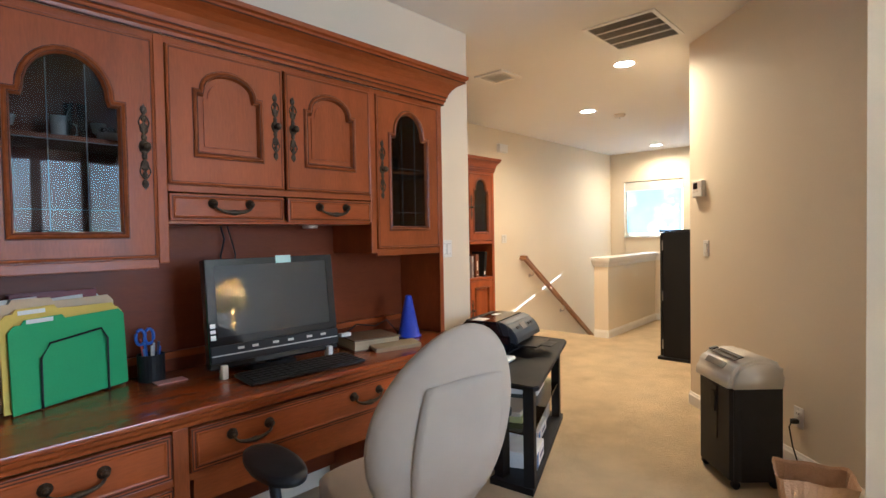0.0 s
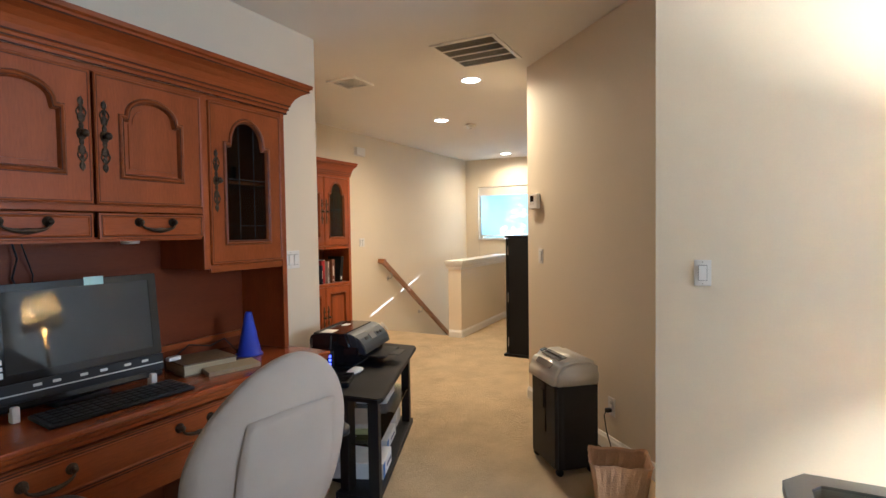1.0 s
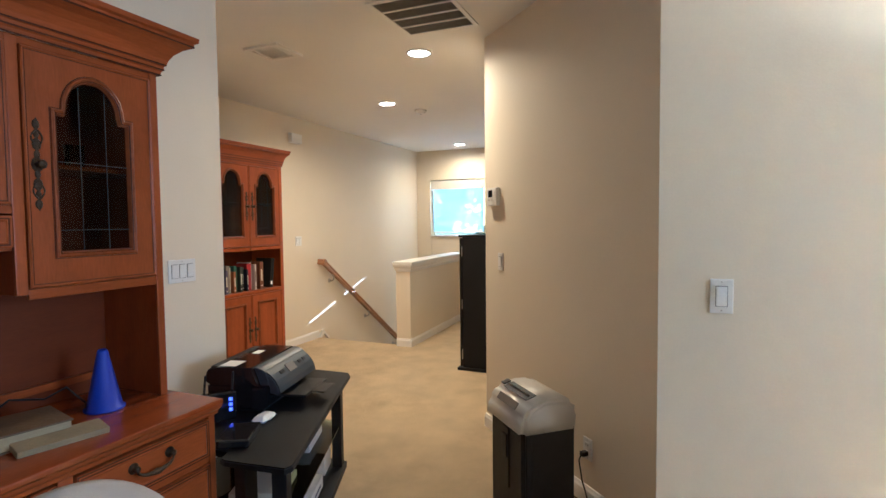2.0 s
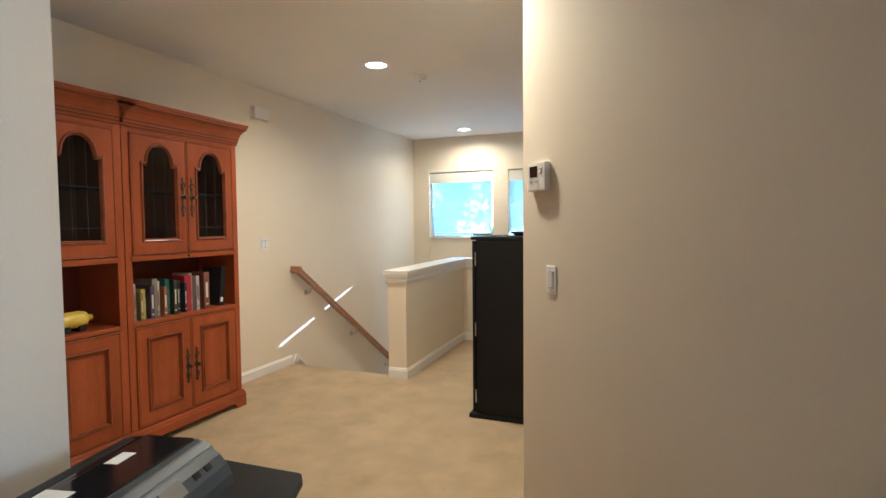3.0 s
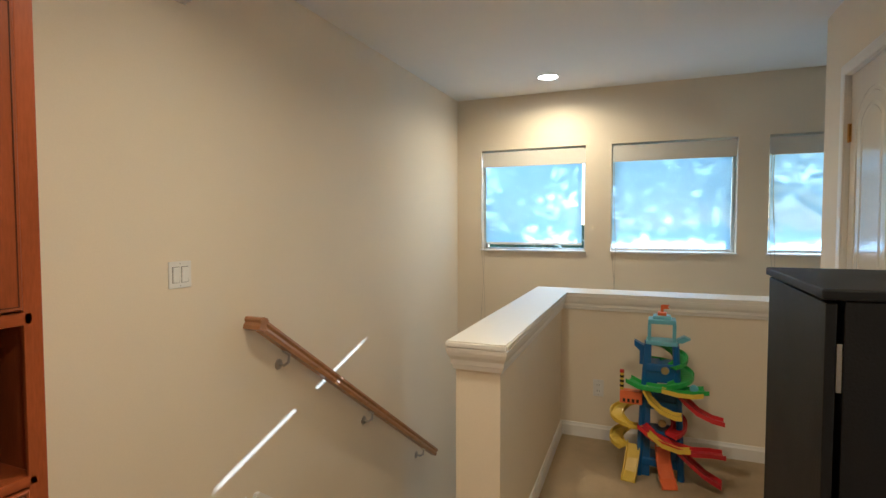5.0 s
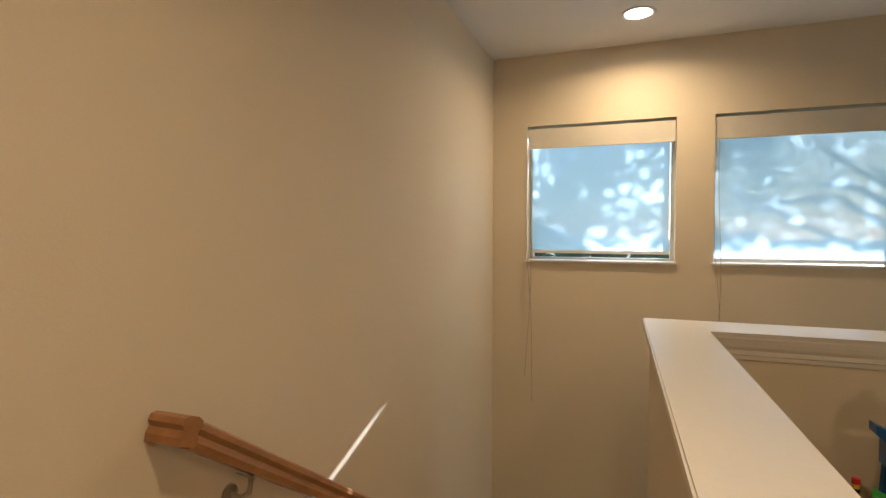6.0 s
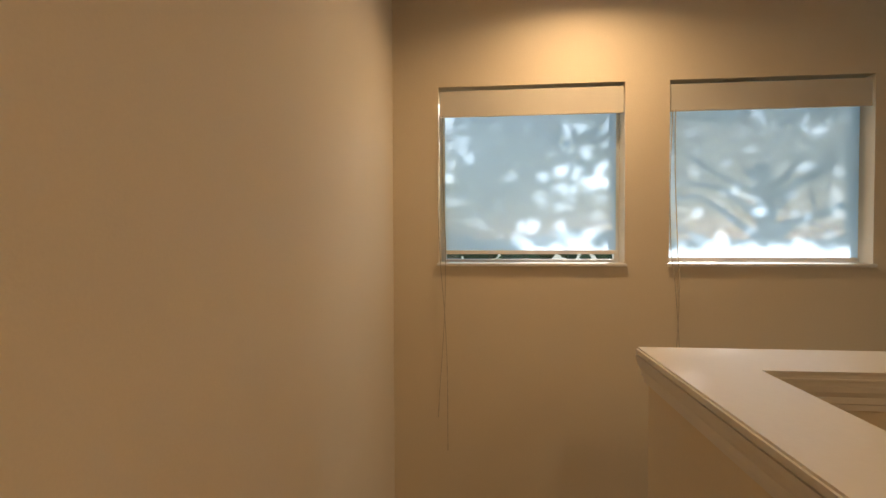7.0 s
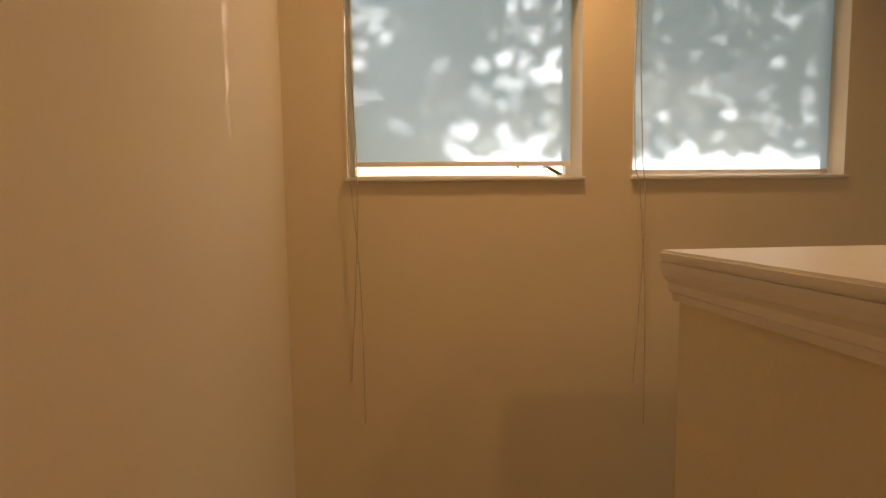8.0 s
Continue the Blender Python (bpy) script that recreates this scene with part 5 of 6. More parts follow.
for s in (-1, 1):
    bm = bmesh.new()
    pad(bm, 10, 10, lambda u, v, k: Vector((s * 0.425 + squircle(u, v, 0.9)[0] * 0.072, 0.045 + squircle(u, v, 0.9)[1] * 0.165, 0.642 + k * (0.010 + 0.010 * (1 - max(abs(u), abs(v)) ** 3)))))
    arm = part("arm_pad", bm, BLACKP, oc, "black plastic arm pad", smooth=True)
    bm = bmesh.new()
    tube(bm, [(s * 0.16, 0.02, 0.405), (s * 0.30, 0.03, 0.41), (s * 0.415, 0.045, 0.47), (s * 0.425, 0.06, 0.632)], 0.018, 10)
    part("arm_post", bm, BLACKP, oc, smooth=True)
bm = bmesh.new()
tube(bm, [(0, -0.05, 0.39), (0, -0.22, 0.395), (0, -0.26, 0.43), (0, -0.262, 0.50)], 0.022, 8)
part("back_support", bm, BLACKP, oc, smooth=True)
bm = bmesh.new()
lathe(bm, [(0.0, 0.09), (0.03, 0.09), (0.028, 0.24), (0.02, 0.245), (0.02, 0.40), (0.10, 0.405), (0.10, 0.42), (0.0, 0.42)], 16)
part("gas_column", bm, BLACKP, oc)
for i in range(5):
    a = 2 * math.pi * i / 5 + 0.3
    bm = bmesh.new()
    tube(bm, [(0.02 * math.cos(a), 0.02 * math.sin(a), 0.12), (0.18 * math.cos(a), 0.18 * math.sin(a), 0.10), (0.30 * math.cos(a), 0.30 * math.sin(a), 0.075)], [0.026, 0.02, 0.015], 8)
    leg = part("leg", bm, BLACKP, oc)
    bm = bmesh.new()
    lathe(bm, [(0.0, -0.022), (0.024, -0.022), (0.026, 0.0), (0.024, 0.022), (0.0, 0.022)], 14, Matrix.Translation((0.30 * math.cos(a), 0.30 * math.sin(a), 0.027)) @ Matrix.Rotation(a, 4, "Z") @ Matrix.Rotation(radians(90), 4, "X"))
    part("castor", bm, BLACKP, leg)

# ---- low stand with the printer ----
TV = [(3.355, 3.50), (3.39, 3.487), (4.47, 3.930), (4.51, 3.965), (4.495, 4.33), (4.45, 4.36), (3.39, 4.36), (3.39, 3.80), (3.335, 3.79), (3.325, 3.76)]
tv = thing("media_stand", (0, 0, 0), "low black media stand with glass shelf", "media stand")
TZ = 0.565
bm = bmesh.new()
prism(bm, TV, on_plan, TZ - 0.026, TZ)
bmesh.ops.bevel(bm, geom=[e for e in bm.edges if abs(e.verts[0].co.z - e.verts[1].co.z) < 1e-4], offset=0.005, segments=2, affect="EDGES")
part("top", bm, BLACKW, tv)
bm = bmesh.new()
prism(bm, [(3.37, 3.515), (4.47, 3.965), (4.46, 4.33), (3.49, 4.33), (3.49, 3.78), (3.345, 3.77)], on_plan, 0.001, 0.035)
part("bottom_shelf", bm, BLACKW, tv)
for (px, py, ang) in ((3.405, 3.555, 22), (4.41, 3.985, 22), (4.40, 4.29, 0), (3.54, 4.28, 0), (3.41, 3.735, 0)):
    bm = bmesh.new()
    box(bm, -0.033, 0.033, -0.028, 0.028, 0.035, TZ - 0.026, bevel=0.004, m=pose(px, py, 0, 0, 0, ang))
    part("leg", bm, BLACKW, tv)
bm = bmesh.new()
prism(bm, [(3.42, 3.55), (4.44, 3.975), (4.42, 4.30), (3.51, 4.30), (3.51, 3.74), (3.40, 3.73)], on_plan, 0.280, 0.288)
g = part("glass_shelf", bm, TVGLASS, tv, "greenish glass shelf")
g.visible_shadow = False
bm = bmesh.new()
box(bm, -0.02, 0.02, -0.016, 0.004, -0.008, 0.008, bevel=0.002, m=Matrix.Translation((3.92, 3.738, 0.531)) @ Matrix.Rotation(radians(22.5), 4, "Z"))
part("door_catch", bm, BLACKP, tv)
for (px, py, z, w_, d_, h_, col, nm, lab) in ((3.62, 3.80, 0.036, 0.24, 0.30, 0.09, (0.76, 0.75, 0.72), "cardboard_box", "white and blue box on the bottom shelf"), (3.98, 3.96, 0.036, 0.30, 0.22, 0.07, (0.74, 0.73, 0.70), "game_console", "white flat box on the bottom shelf"), (3.62, 3.84, 0.289, 0.28, 0.22, 0.03, (0.40, 0.38, 0.16), "magazine_stack", "magazines stacked on the glass shelf"), (3.62, 3.84, 0.3195, 0.26, 0.20, 0.025, (0.56, 0.47, 0.36), "magazine_stack", "magazines stacked on the glass shelf"), (4.10, 4.03, 0.289, 0.28, 0.20, 0.06, (0.72, 0.71, 0.68), "paper_stack", "stack of white papers on the glass shelf"), (4.30, 4.10, 0.036, 0.16, 0.20, 0.16, (0.75, 0.74, 0.72), "router_box", "white device box on the bottom shelf")):
    o = thing(nm, pose(px, py, z, 0, 0, 22.5), lab, nm.replace("_", " "))
    bm = bmesh.new()
    box(bm, -w_ / 2, w_ / 2, -d_ / 2, d_ / 2, 0, h_, bevel=0.003)
    part("body", bm, plain("stored_" + nm, col, 0.6, 0.08), o)
    if nm in ("cardboard_box", "game_console"):
        boxes("printed_band", plain("blue_print", (0.03, 0.14, 0.40), 0.5), o, (-w_ / 2 - 0.001, -w_ / 2 + 0.05, -d_ / 2 - 0.0012, -d_ / 2 - 0.0002, 0.004, h_ - 0.004))
        boxes("printed_bar", plain("dark_print", (0.05, 0.05, 0.12), 0.5), o, (-0.02, 0.10, -d_ / 2 - 0.0012, -d_ / 2 - 0.0002, h_ * 0.35, h_ * 0.55))

pr = thing("printer", pose(3.975, 4.13, TZ, 0, 0, 14) @ Matrix.Diagonal((1.05, 1.05, 1.10, 1)), "black all-in-one printer on the media stand", "printer")
along = lambda u, v, h: Vector((h, u, v))
bm = bmesh.new()
prism(bm, [(-0.10, 0.012), (0.165, 0.012), (0.172, 0.03), (0.172, 0.120), (-0.13, 0.120), (-0.13, 0.055)], along, -0.218, 0.218)
bmesh.ops.bevel(bm, geom=[e for e in bm.edges], offset=0.008, segments=2, affect="EDGES")
part("body", bm, BLACKG, pr)
bm = bmesh.new()
prism(bm, [(-0.085, 0.1215), (0.176, 0.1215), (0.178, 0.165), (0.160, 0.190), (0.10, 0.198), (-0.055, 0.198)], along, -0.222, 0.222)
bmesh.ops.bevel(bm, geom=[e for e in bm.edges], offset=0.007, segments=3, affect="EDGES")
part("scanner_lid", bm, BLACKG, pr, "glossy black scanner lid")
PANEL = material("blue_grey_panel", (0.036, 0.046, 0.056), 0.42, spread=0.06, scale=12, fine=200, bump=0.002)
arc = [(-0.058, 0.198), (-0.085, 0.193), (-0.112, 0.181), (-0.138, 0.162), (-0.160, 0.138), (-0.175, 0.110), (-0.180, 0.085)]
bm = bmesh.new()
prism(bm, arc[:3] + [(-0.128, 0.145), (-0.128, 0.1215), (-0.088, 0.1215)], along, -0.214, 0.214)
bmesh.ops.bevel(bm, geom=[e for e in bm.edges], offset=0.003, segments=2, affect="EDGES")
part("front_lip", bm, PANEL, pr, "blue-grey rounded lip")
bm = bmesh.new()
prism(bm, [(-0.1145, 0.1775)] + arc[3:] + [(-0.165, 0.078), (-0.1305, 0.085)], along, -0.210, 0.210)
bmesh.ops.bevel(bm, geom=[e for e in bm.edges if abs(e.verts[0].co.x - e.verts[1].co.x) < 0.1], offset=0.006, segments=2, affect="EDGES")
cp = part("control_panel", bm, PANEL, pr, "curved blue-grey control panel")
tilt = lambda u, v, h: Vector((u, -0.142 - 0.016 * v, 0.158 - 0.018 * v)) + Vector((0, -0.747, 0.664)) * h
for name, u0, u1, v0, v1, mt in (("panel_display", -0.055, 0.025, -0.7, 1.0, GREYM), ("panel_key", 0.07, 0.095, -0.2, 0.5, BLACKP), ("panel_key", 0.12, 0.145, -0.2, 0.5, BLACKP), ("panel_key", -0.13, -0.09, -0.2, 0.5, BLACKP)):
    bm = bmesh.new()
    prism(bm, [(u0, v0), (u1, v0), (u1, v1), (u0, v1)], tilt, -0.002, 0.003)
    part(name, bm, mt, cp)
bm = bmesh.new()
box(bm, -0.135, 0.135, -0.27, -0.10, 0.050, 0.060, bevel=0.004)
part("paper_tray", bm, BLACKP, pr, "black output tray pulled out")
bm = bmesh.new()
box(bm, -0.07, 0.07, -0.335, -0.262, 0.053, 0.058, bevel=0.002)
part("tray_flap", bm, BLACKP, pr)
bm = bmesh.new()
box(bm, -0.20, 0.20, -0.095, 0.16, 0.0, 0.0125, bevel=0.004)
part("base", bm, BLACKP, pr)
boxes("lid_label", PAPER, pr, (-0.205, -0.11, 0.035, 0.115, 0.1982, 0.1990), (0.03, 0.10, 0.045, 0.085, 0.1982, 0.1990))
bm = bmesh.new()
box(bm, -0.20, 0.20, 0.125, 0.160, 0.186, 0.196, bevel=0.003)
part("rear_feed_cover", bm, BLACKP, pr)

ro = thing("router", pose(3.635, 4.10, TZ, 0, 0, -34), "black upright router with a blue light", "router")
bm = bmesh.new()
box(bm, -0.075, 0.075, -0.02, 0.02, 0.0, 0.13, bevel=0.008)
part("case", bm, BLACKG, ro)
for u in (-0.06, 0.06):
    bm = bmesh.new()
    tube(bm, [(u, 0.012, 0.12), (u + 0.01, 0.02, 0.21)], 0.005, 8)
    part("antenna", bm, BLACKP, ro)
bm = bmesh.new()
for k in range(3):
    box(bm, 0.040, 0.056, -0.0222, -0.0195, 0.04 + k * 0.024, 0.056 + k * 0.024, bevel=0.001)
part("status_light", bm, emitter("blue_led", (0.03, 0.06, 1.0), 0.4), ro, "glowing blue lights")
md = thing("modem", pose(3.505, 3.855, TZ, 0, 0, 28), "flat glossy black modem with a blue line", "modem")
bm = bmesh.new()
box(bm, -0.10, 0.10, -0.065, 0.065, 0.0, 0.035, bevel=0.007)
part("case", bm, BLACKG, md)
boxes("status_light", emitter("blue_strip", (0.10, 0.14, 1.0), 0.6), md, (0.1001, 0.1012, -0.05, 0.05, 0.020, 0.023))
ts = thing("tissue_pack", pose(3.705, 3.90, TZ, 0, 0, 8), "small white plastic tissue pack", "tissue pack")
bm = bmesh.new()
pad(bm, 10, 8, lambda u, v, s: Vector((u * 0.055, v * 0.032, 0.017 + s * 0.016 * (1 - max(abs(u), abs(v)) ** 6) + 0.003 * math.sin(9 * u + 5 * v) * (1 - u * u))))
part("wrapper", bm, plain("white_wrapper", (0.66, 0.68, 0.70), 0.3, 0.12), ts, smooth=True)

# ---- shredder, waste bin ----
sh = thing("paper_shredder", pose(4.285, 2.80, 0, 0, 0, 222), "black and silver paper shredder on castors", "shredder")
bm = bmesh.new()
prism(bm, [(-0.165, -0.13), (0.165, -0.13), (0.180, -0.10), (0.180, 0.135), (-0.180, 0.135), (-0.180, -0.10)], on_plan, 0.045, 0.532)
bmesh.ops.bevel(bm, geom=[e for e in bm.edges if abs(e.verts[0].co.z - e.verts[1].co.z) > 0.1], offset=0.015, segments=3, affect="EDGES")
part("bin", bm, BLACKP, sh)
bm = bmesh.new()
prism(bm, [(-0.07, 0.22), (0.0, 0.22), (0.0, 0.50), (-0.07, 0.50)], lambda u, v, h: Vector((u + 0.035, -0.1305 - h, v)), 0.0, 0.004)
part("front_window", bm, BLACKP, sh)
bm = bmesh.new()
box(bm, -0.025, 0.025, -0.142, -0.130, 0.36, 0.47, bevel=0.006)
part("pull_grip", bm, BLACKP, sh)
bm = bmesh.new()
prism(bm, [(-0.150, 0.525), (0.140, 0.525), (0.146, 0.600), (0.128, 0.645), (0.085, 0.667), (-0.02, 0.672), (-0.095, 0.650), (-0.140, 0.592)], lambda u, v, h: Vector((h, u, v)), -0.190, 0.190)
bmesh.ops.bevel(bm, geom=[e for e in bm.edges if e.verts[0].co.z + e.verts[1].co.z > 1.06], offset=0.034, segments=5, affect="EDGES", clamp_overlap=True)
hd = part("head", bm, SILVER, sh, "rounded silver shredder head", smooth=True)
face = lambda u, v, h: Vector((u, -0.02 - 0.075 * v, 0.672 - 0.022 * v)) + Vector((0, -0.316, 0.949)) * h
bm = bmesh.new()
prism(bm, [(-0.115, 0.15), (0.115, 0.15), (0.115, 0.85), (-0.115, 0.85)], face, 0.0005, 0.004)
part("feed_slot", bm, BLACKP, hd, "dark feed slot")
bm = bmesh.new()
prism(bm, [(-0.10, 0.45), (0.10, 0.45), (0.10, 0.58), (-0.10, 0.58)], face, 0.0045, 0.008)
part("slot_lip", bm, BLACKG, hd)
bm = bmesh.new()
face2 = lambda u, v, h: Vector((u, -0.095 - 0.045 * v, 0.650 - 0.058 * v)) + Vector((0, -0.774, 0.633)) * h
prism(bm, [(-0.10, 0.25), (0.09, 0.25), (0.09, 0.75), (-0.10, 0.75)], face2, 0.0005, 0.003)
part("front_strip", bm, GREYM, hd)
bm = bmesh.new()
prism(bm, [(-0.165, 0.2), (-0.130, 0.2), (-0.130, 0.7), (-0.165, 0.7)], face, 0.0005, 0.006)
part("power_switch", bm, BLACKP, hd)
for a in (-1, 1):
    for b in (-1, 1):
        bm = bmesh.new()
        lathe(bm, [(0.0, -0.012), (0.021, -0.012), (0.022, 0.0), (0.021, 0.012), (0.0, 0.012)], 14, Matrix.Translation((a * 0.15, b * 0.10, 0.0225)) @ Matrix.Rotation(radians(90), 4, "Y"))
        box(bm, a * 0.15 - 0.015, a * 0.15 + 0.015, b * 0.10 - 0.01, b * 0.10 + 0.01, 0.03, 0.046)
        part("castor", bm, BLACKP, sh)
boxes("rating_label", GREYM, sh, (-0.1812, -0.1802, -0.02, 0.06, 0.40, 0.43))
pl = thing("power_plug", on_slant(4.575, 0.27), "black plug and cord of the shredder", "power cord")
bm = bmesh.new()
box(bm, -0.014, 0.014, -0.045, -0.0095, -0.012, 0.012, bevel=0.004)
tube(bm, [(0.0, -0.043, 0.0), (0.0, -0.058, -0.03), (0.015, -0.05, -0.13), (0.03, -0.03, -0.22), (0.0, -0.03, -0.262), (-0.15, -0.03, -0.264)], 0.004, 7)
part("plug", bm, BLACKP, pl)

wb = thing("waste_basket", pose(3.96, 2.425, 0, 0, 0, 14), "waste basket lined with a brown paper bag", "waste basket")
bm = bmesh.new()
n = 12
rows = []
for z, a, b, wob in ((0.002, 0.085, 0.115, 0.0), (0.02, 0.09, 0.12, 0.0), (0.14, 0.103, 0.135, 0.003), (0.225, 0.116, 0.149, 0.003), (0.238, 0.120, 0.154, 0.003), (0.226, 0.112, 0.145, 0.003), (0.14, 0.098, 0.129, 0.004), (0.03, 0.083, 0.112, 0.0)):
    ring = []
    for side in range(4):
        for k in range(n):
            s = k / n * 2 - 1
            p = [(s * a, -b), (a, s * b), (-s * a, b), (-a, -s * b)][side]
            q = 1 - 0.05 * (abs(s) > 0.95)
            w_ = wob * math.sin(side * 2.1 + k * 1.7 + z * 20)
            ring.append(bm.verts.new((p[0] * q + w_, p[1] * q + w_ * 0.6, z + wob * 1.2 * math.sin(k * 1.1 + side))))
    rows.append(ring)
for r0, r1 in zip(rows, rows[1:]):
    m_ = len(r0)
    for k in range(m_):
        bm.faces.new((r0[k], r0[(k + 1) % m_], r1[(k + 1) % m_], r1[k]))
bm.faces.new(rows[0])
bm.faces.new(rows[-1])
part("paper_bag", bm, KRAFT, wb, "creased brown paper liner")
# ---- black cabinet ----
cb = thing("black_cabinet", (6.665, 3.485, 0), "tall matt black cabinet standing by the doors", "cabinet")
bm = bmesh.new()
box(bm, 0.0, 0.60, 0.0, 0.545, 0.03, 1.318, bevel=0.003)
part("body", bm, BLACKW, cb)
bm = bmesh.new()
box(bm, -0.006, 0.606, -0.004, 0.585, 1.319, 1.342, bevel=0.005)
part("top", bm, BLACKW, cb)
bm = bmesh.new()
box(bm, -0.02, 0.62, -0.01, 0.60, 0.0, 0.030, bevel=0.006)
part("base_plate", bm, BLACKW, cb)
bm = bmesh.new()
box(bm, 0.004, 0.600, 0.556, 0.576, 0.04, 1.312, bevel=0.003)
dr = part("door", bm, BLACKW, cb)
for z in (0.16, 0.66, 1.18):
    bm = bmesh.new()
    box(bm, 0.000, 0.0035, 0.547, 0.556, z - 0.05, z + 0.05, bevel=0.001)
    part("hinge", bm, NICKEL, dr, "grey metal hinge")
ds = thing("dish", (7.00, 3.765, 1.342), "shallow dark oval dish on the cabinet", "dish")
bm = bmesh.new()
lathe(bm, [(0.0, 0.0), (0.055, 0.0), (0.085, 0.022), (0.090, 0.032), (0.084, 0.031), (0.052, 0.008), (0.0, 0.007)], 32)
part("bowl", bm, material("dark_ceramic", (0.035, 0.028, 0.026), 0.3, spread=0.2, bump=0.004), ds, smooth=True)
fg = thing("statuette", (6.93, 3.625, 1.342), "slim silver statuette on a black base", "statuette")
bm = bmesh.new()
prism(bm, [(-0.035, -0.035), (0.035, -0.035), (0.035, 0.035), (-0.035, 0.035)], on_plan, 0.0, 0.06)
bmesh.ops.bevel(bm, geom=[e for e in bm.edges], offset=0.004, segments=2, affect="EDGES")
lathe(bm, [(0.0, 0.058), (0.024, 0.06), (0.020, 0.085), (0.016, 0.12), (0.015, 0.16), (0.011, 0.185), (0.012, 0.20), (0.006, 0.215), (0.008, 0.225), (0.0, 0.235)], 14)
part("figure", bm, material("pewter", (0.16, 0.15, 0.15), 0.35, metal=0.6, spread=0.2, scale=30, bump=0.01), fg)

# ---- toy garage tower ----
tt = thing("toy_ramp_tower", pose(8.72, 4.355, 0, 0, 0, 0), "tall toy car tower with coloured spiral ramps", "toy tower")
TB = plain("toy_blue", (0.015, 0.10, 0.30), 0.35)
TLB = plain("toy_light_blue", (0.16, 0.40, 0.52), 0.35)
TG = plain("toy_green", (0.06, 0.36, 0.06), 0.35)
TY = plain("toy_yellow", (0.66, 0.46, 0.03), 0.35)
TR = plain("toy_red", (0.50, 0.02, 0.02), 0.35)
TO = plain("toy_orange", (0.66, 0.14, 0.03), 0.35)


def ramp(name, pts, wid, mat, label):
    """A ramp with raised sides along a curve."""
    bm = bmesh.new()
    pts = [Vector((p[0], p[1] * 0.82 + 0.012, p[2])) for p in pts]
    rows = []
    for i, p in enumerate(pts):
        t = (pts[min(i + 1, len(pts) - 1)] - pts[max(i - 1, 0)])
        t.z = 0
        t.normalize()
        sd = Vector((t.y, -t.x, 0))
        h = wid / 2
        prof = [(-h, 0.024), (-h + 0.006, 0.024), (-h + 0.010, 0.006), (h - 0.010, 0.006), (h - 0.006, 0.024), (h, 0.024), (h, 0.0), (-h, 0.0)]
        rows.append([bm.verts.new(p + sd * a + Vector((0, 0, b))) for a, b in prof])
    for r0, r1 in zip(rows, rows[1:]):
        for k in range(8):
            bm.faces.new((r0[k], r0[(k + 1) % 8], r1[(k + 1) % 8], r1[k]))
    bm.faces.new(rows[0])
    bm.faces.new(rows[-1])
    return part(name, bm, mat, tt, label)


def coil(cx, cy, r, a0, a1, z0, z1, n=18):
    return [(cx + r * math.cos(radians(a0 + (a1 - a0) * i / n)), cy + r * math.sin(radians(a0 + (a1 - a0) * i / n)), z0 + (z1 - z0) * i / n) for i in range(n + 1)]


for sx in (-1, 1):
    for sy in (-1, 1):
        bm = bmesh.new()
        tube(bm, [(sx * 0.07, sy * 0.115, 0.0), (sx * 0.06, sy * 0.095, 0.45), (sx * 0.05, sy * 0.075, 0.78)], 0.019, 8)
        part("post", bm, TB, tt)
bm = bmesh.new()
prism(bm, [(0.055, 0.0), (0.125, 0.0), (0.105, 0.60), (0.085, 0.78), (0.055, 0.78)], lambda u, v, h: Vector((h, u, v)), -0.07, 0.0)
part("side_column", bm, TB, tt, "solid dark blue column")
for z, hw in ((0.06, 0.12), (0.22, 0.11), (0.40, 0.10), (0.62, 0.085)):
    bm = bmesh.new()
    box(bm, -0.075, 0.075, -hw, hw, z, z + 0.05, bevel=0.008)
    part("deck", bm, TB, tt)
bm = bmesh.new()
plate_with_hole(bm, [(-0.085, 0.42), (0.085, 0.42), (0.07, 0.62), (-0.07, 0.62)], [(-0.03, 0.50), (0.02, 0.50), (0.02, 0.56), (-0.03, 0.56)], lambda u, v, h: Vector((-0.055 - h, u, v)), 0.0, 0.012)
part("front_panel", bm, TB, tt)
bm = bmesh.new()
box(bm, -0.07, 0.07, -0.085, 0.085, 0.775, 0.80, bevel=0.006)
part("cabin_floor", bm, TLB, tt, "light blue cabin floor")
for sy in (-1, 1):
    for sx in (-1, 1):
        bm = bmesh.new()
        box(bm, sx * 0.055 - 0.008, sx * 0.055 + 0.008, sy * 0.068 - 0.009, sy * 0.068 + 0.009, 0.798, 0.905, bevel=0.003)
        part("cabin_post", bm, TLB, tt, "light blue cabin post")
bm = bmesh.new()
box(bm, -0.065, 0.065, -0.075, 0.075, 0.90, 0.925, bevel=0.006)
box(bm, -0.045, 0.045, -0.05, 0.05, 0.922, 0.945, bevel=0.006)
part("cabin_roof", bm, TLB, tt, "light blue stepped cabin roof")
bm = bmesh.new()
prism(bm, [(-0.07, 0.80), (-0.12, 0.83), (-0.155, 0.815), (-0.11, 0.79), (-0.07, 0.79)], lambda u, v, h: Vector((h, u, v)), -0.03, 0.03)
part("fin", bm, TLB, tt)
bm = bmesh.new()
box(bm, -0.022, 0.022, -0.024, 0.024, 0.944, 0.965, bevel=0.004)
box(bm, -0.008, 0.008, -0.008, 0.008, 0.964, 1.005, bevel=0.002)
prism(bm, [(0.0, 0.98), (-0.04, 0.985), (-0.03, 0.995), (-0.04, 1.008), (0.0, 1.008)], lambda u, v, h: Vector((h, u, v)), -0.005, 0.005)
part("flag", bm, TO, tt, "orange flag")
bm = bmesh.new()
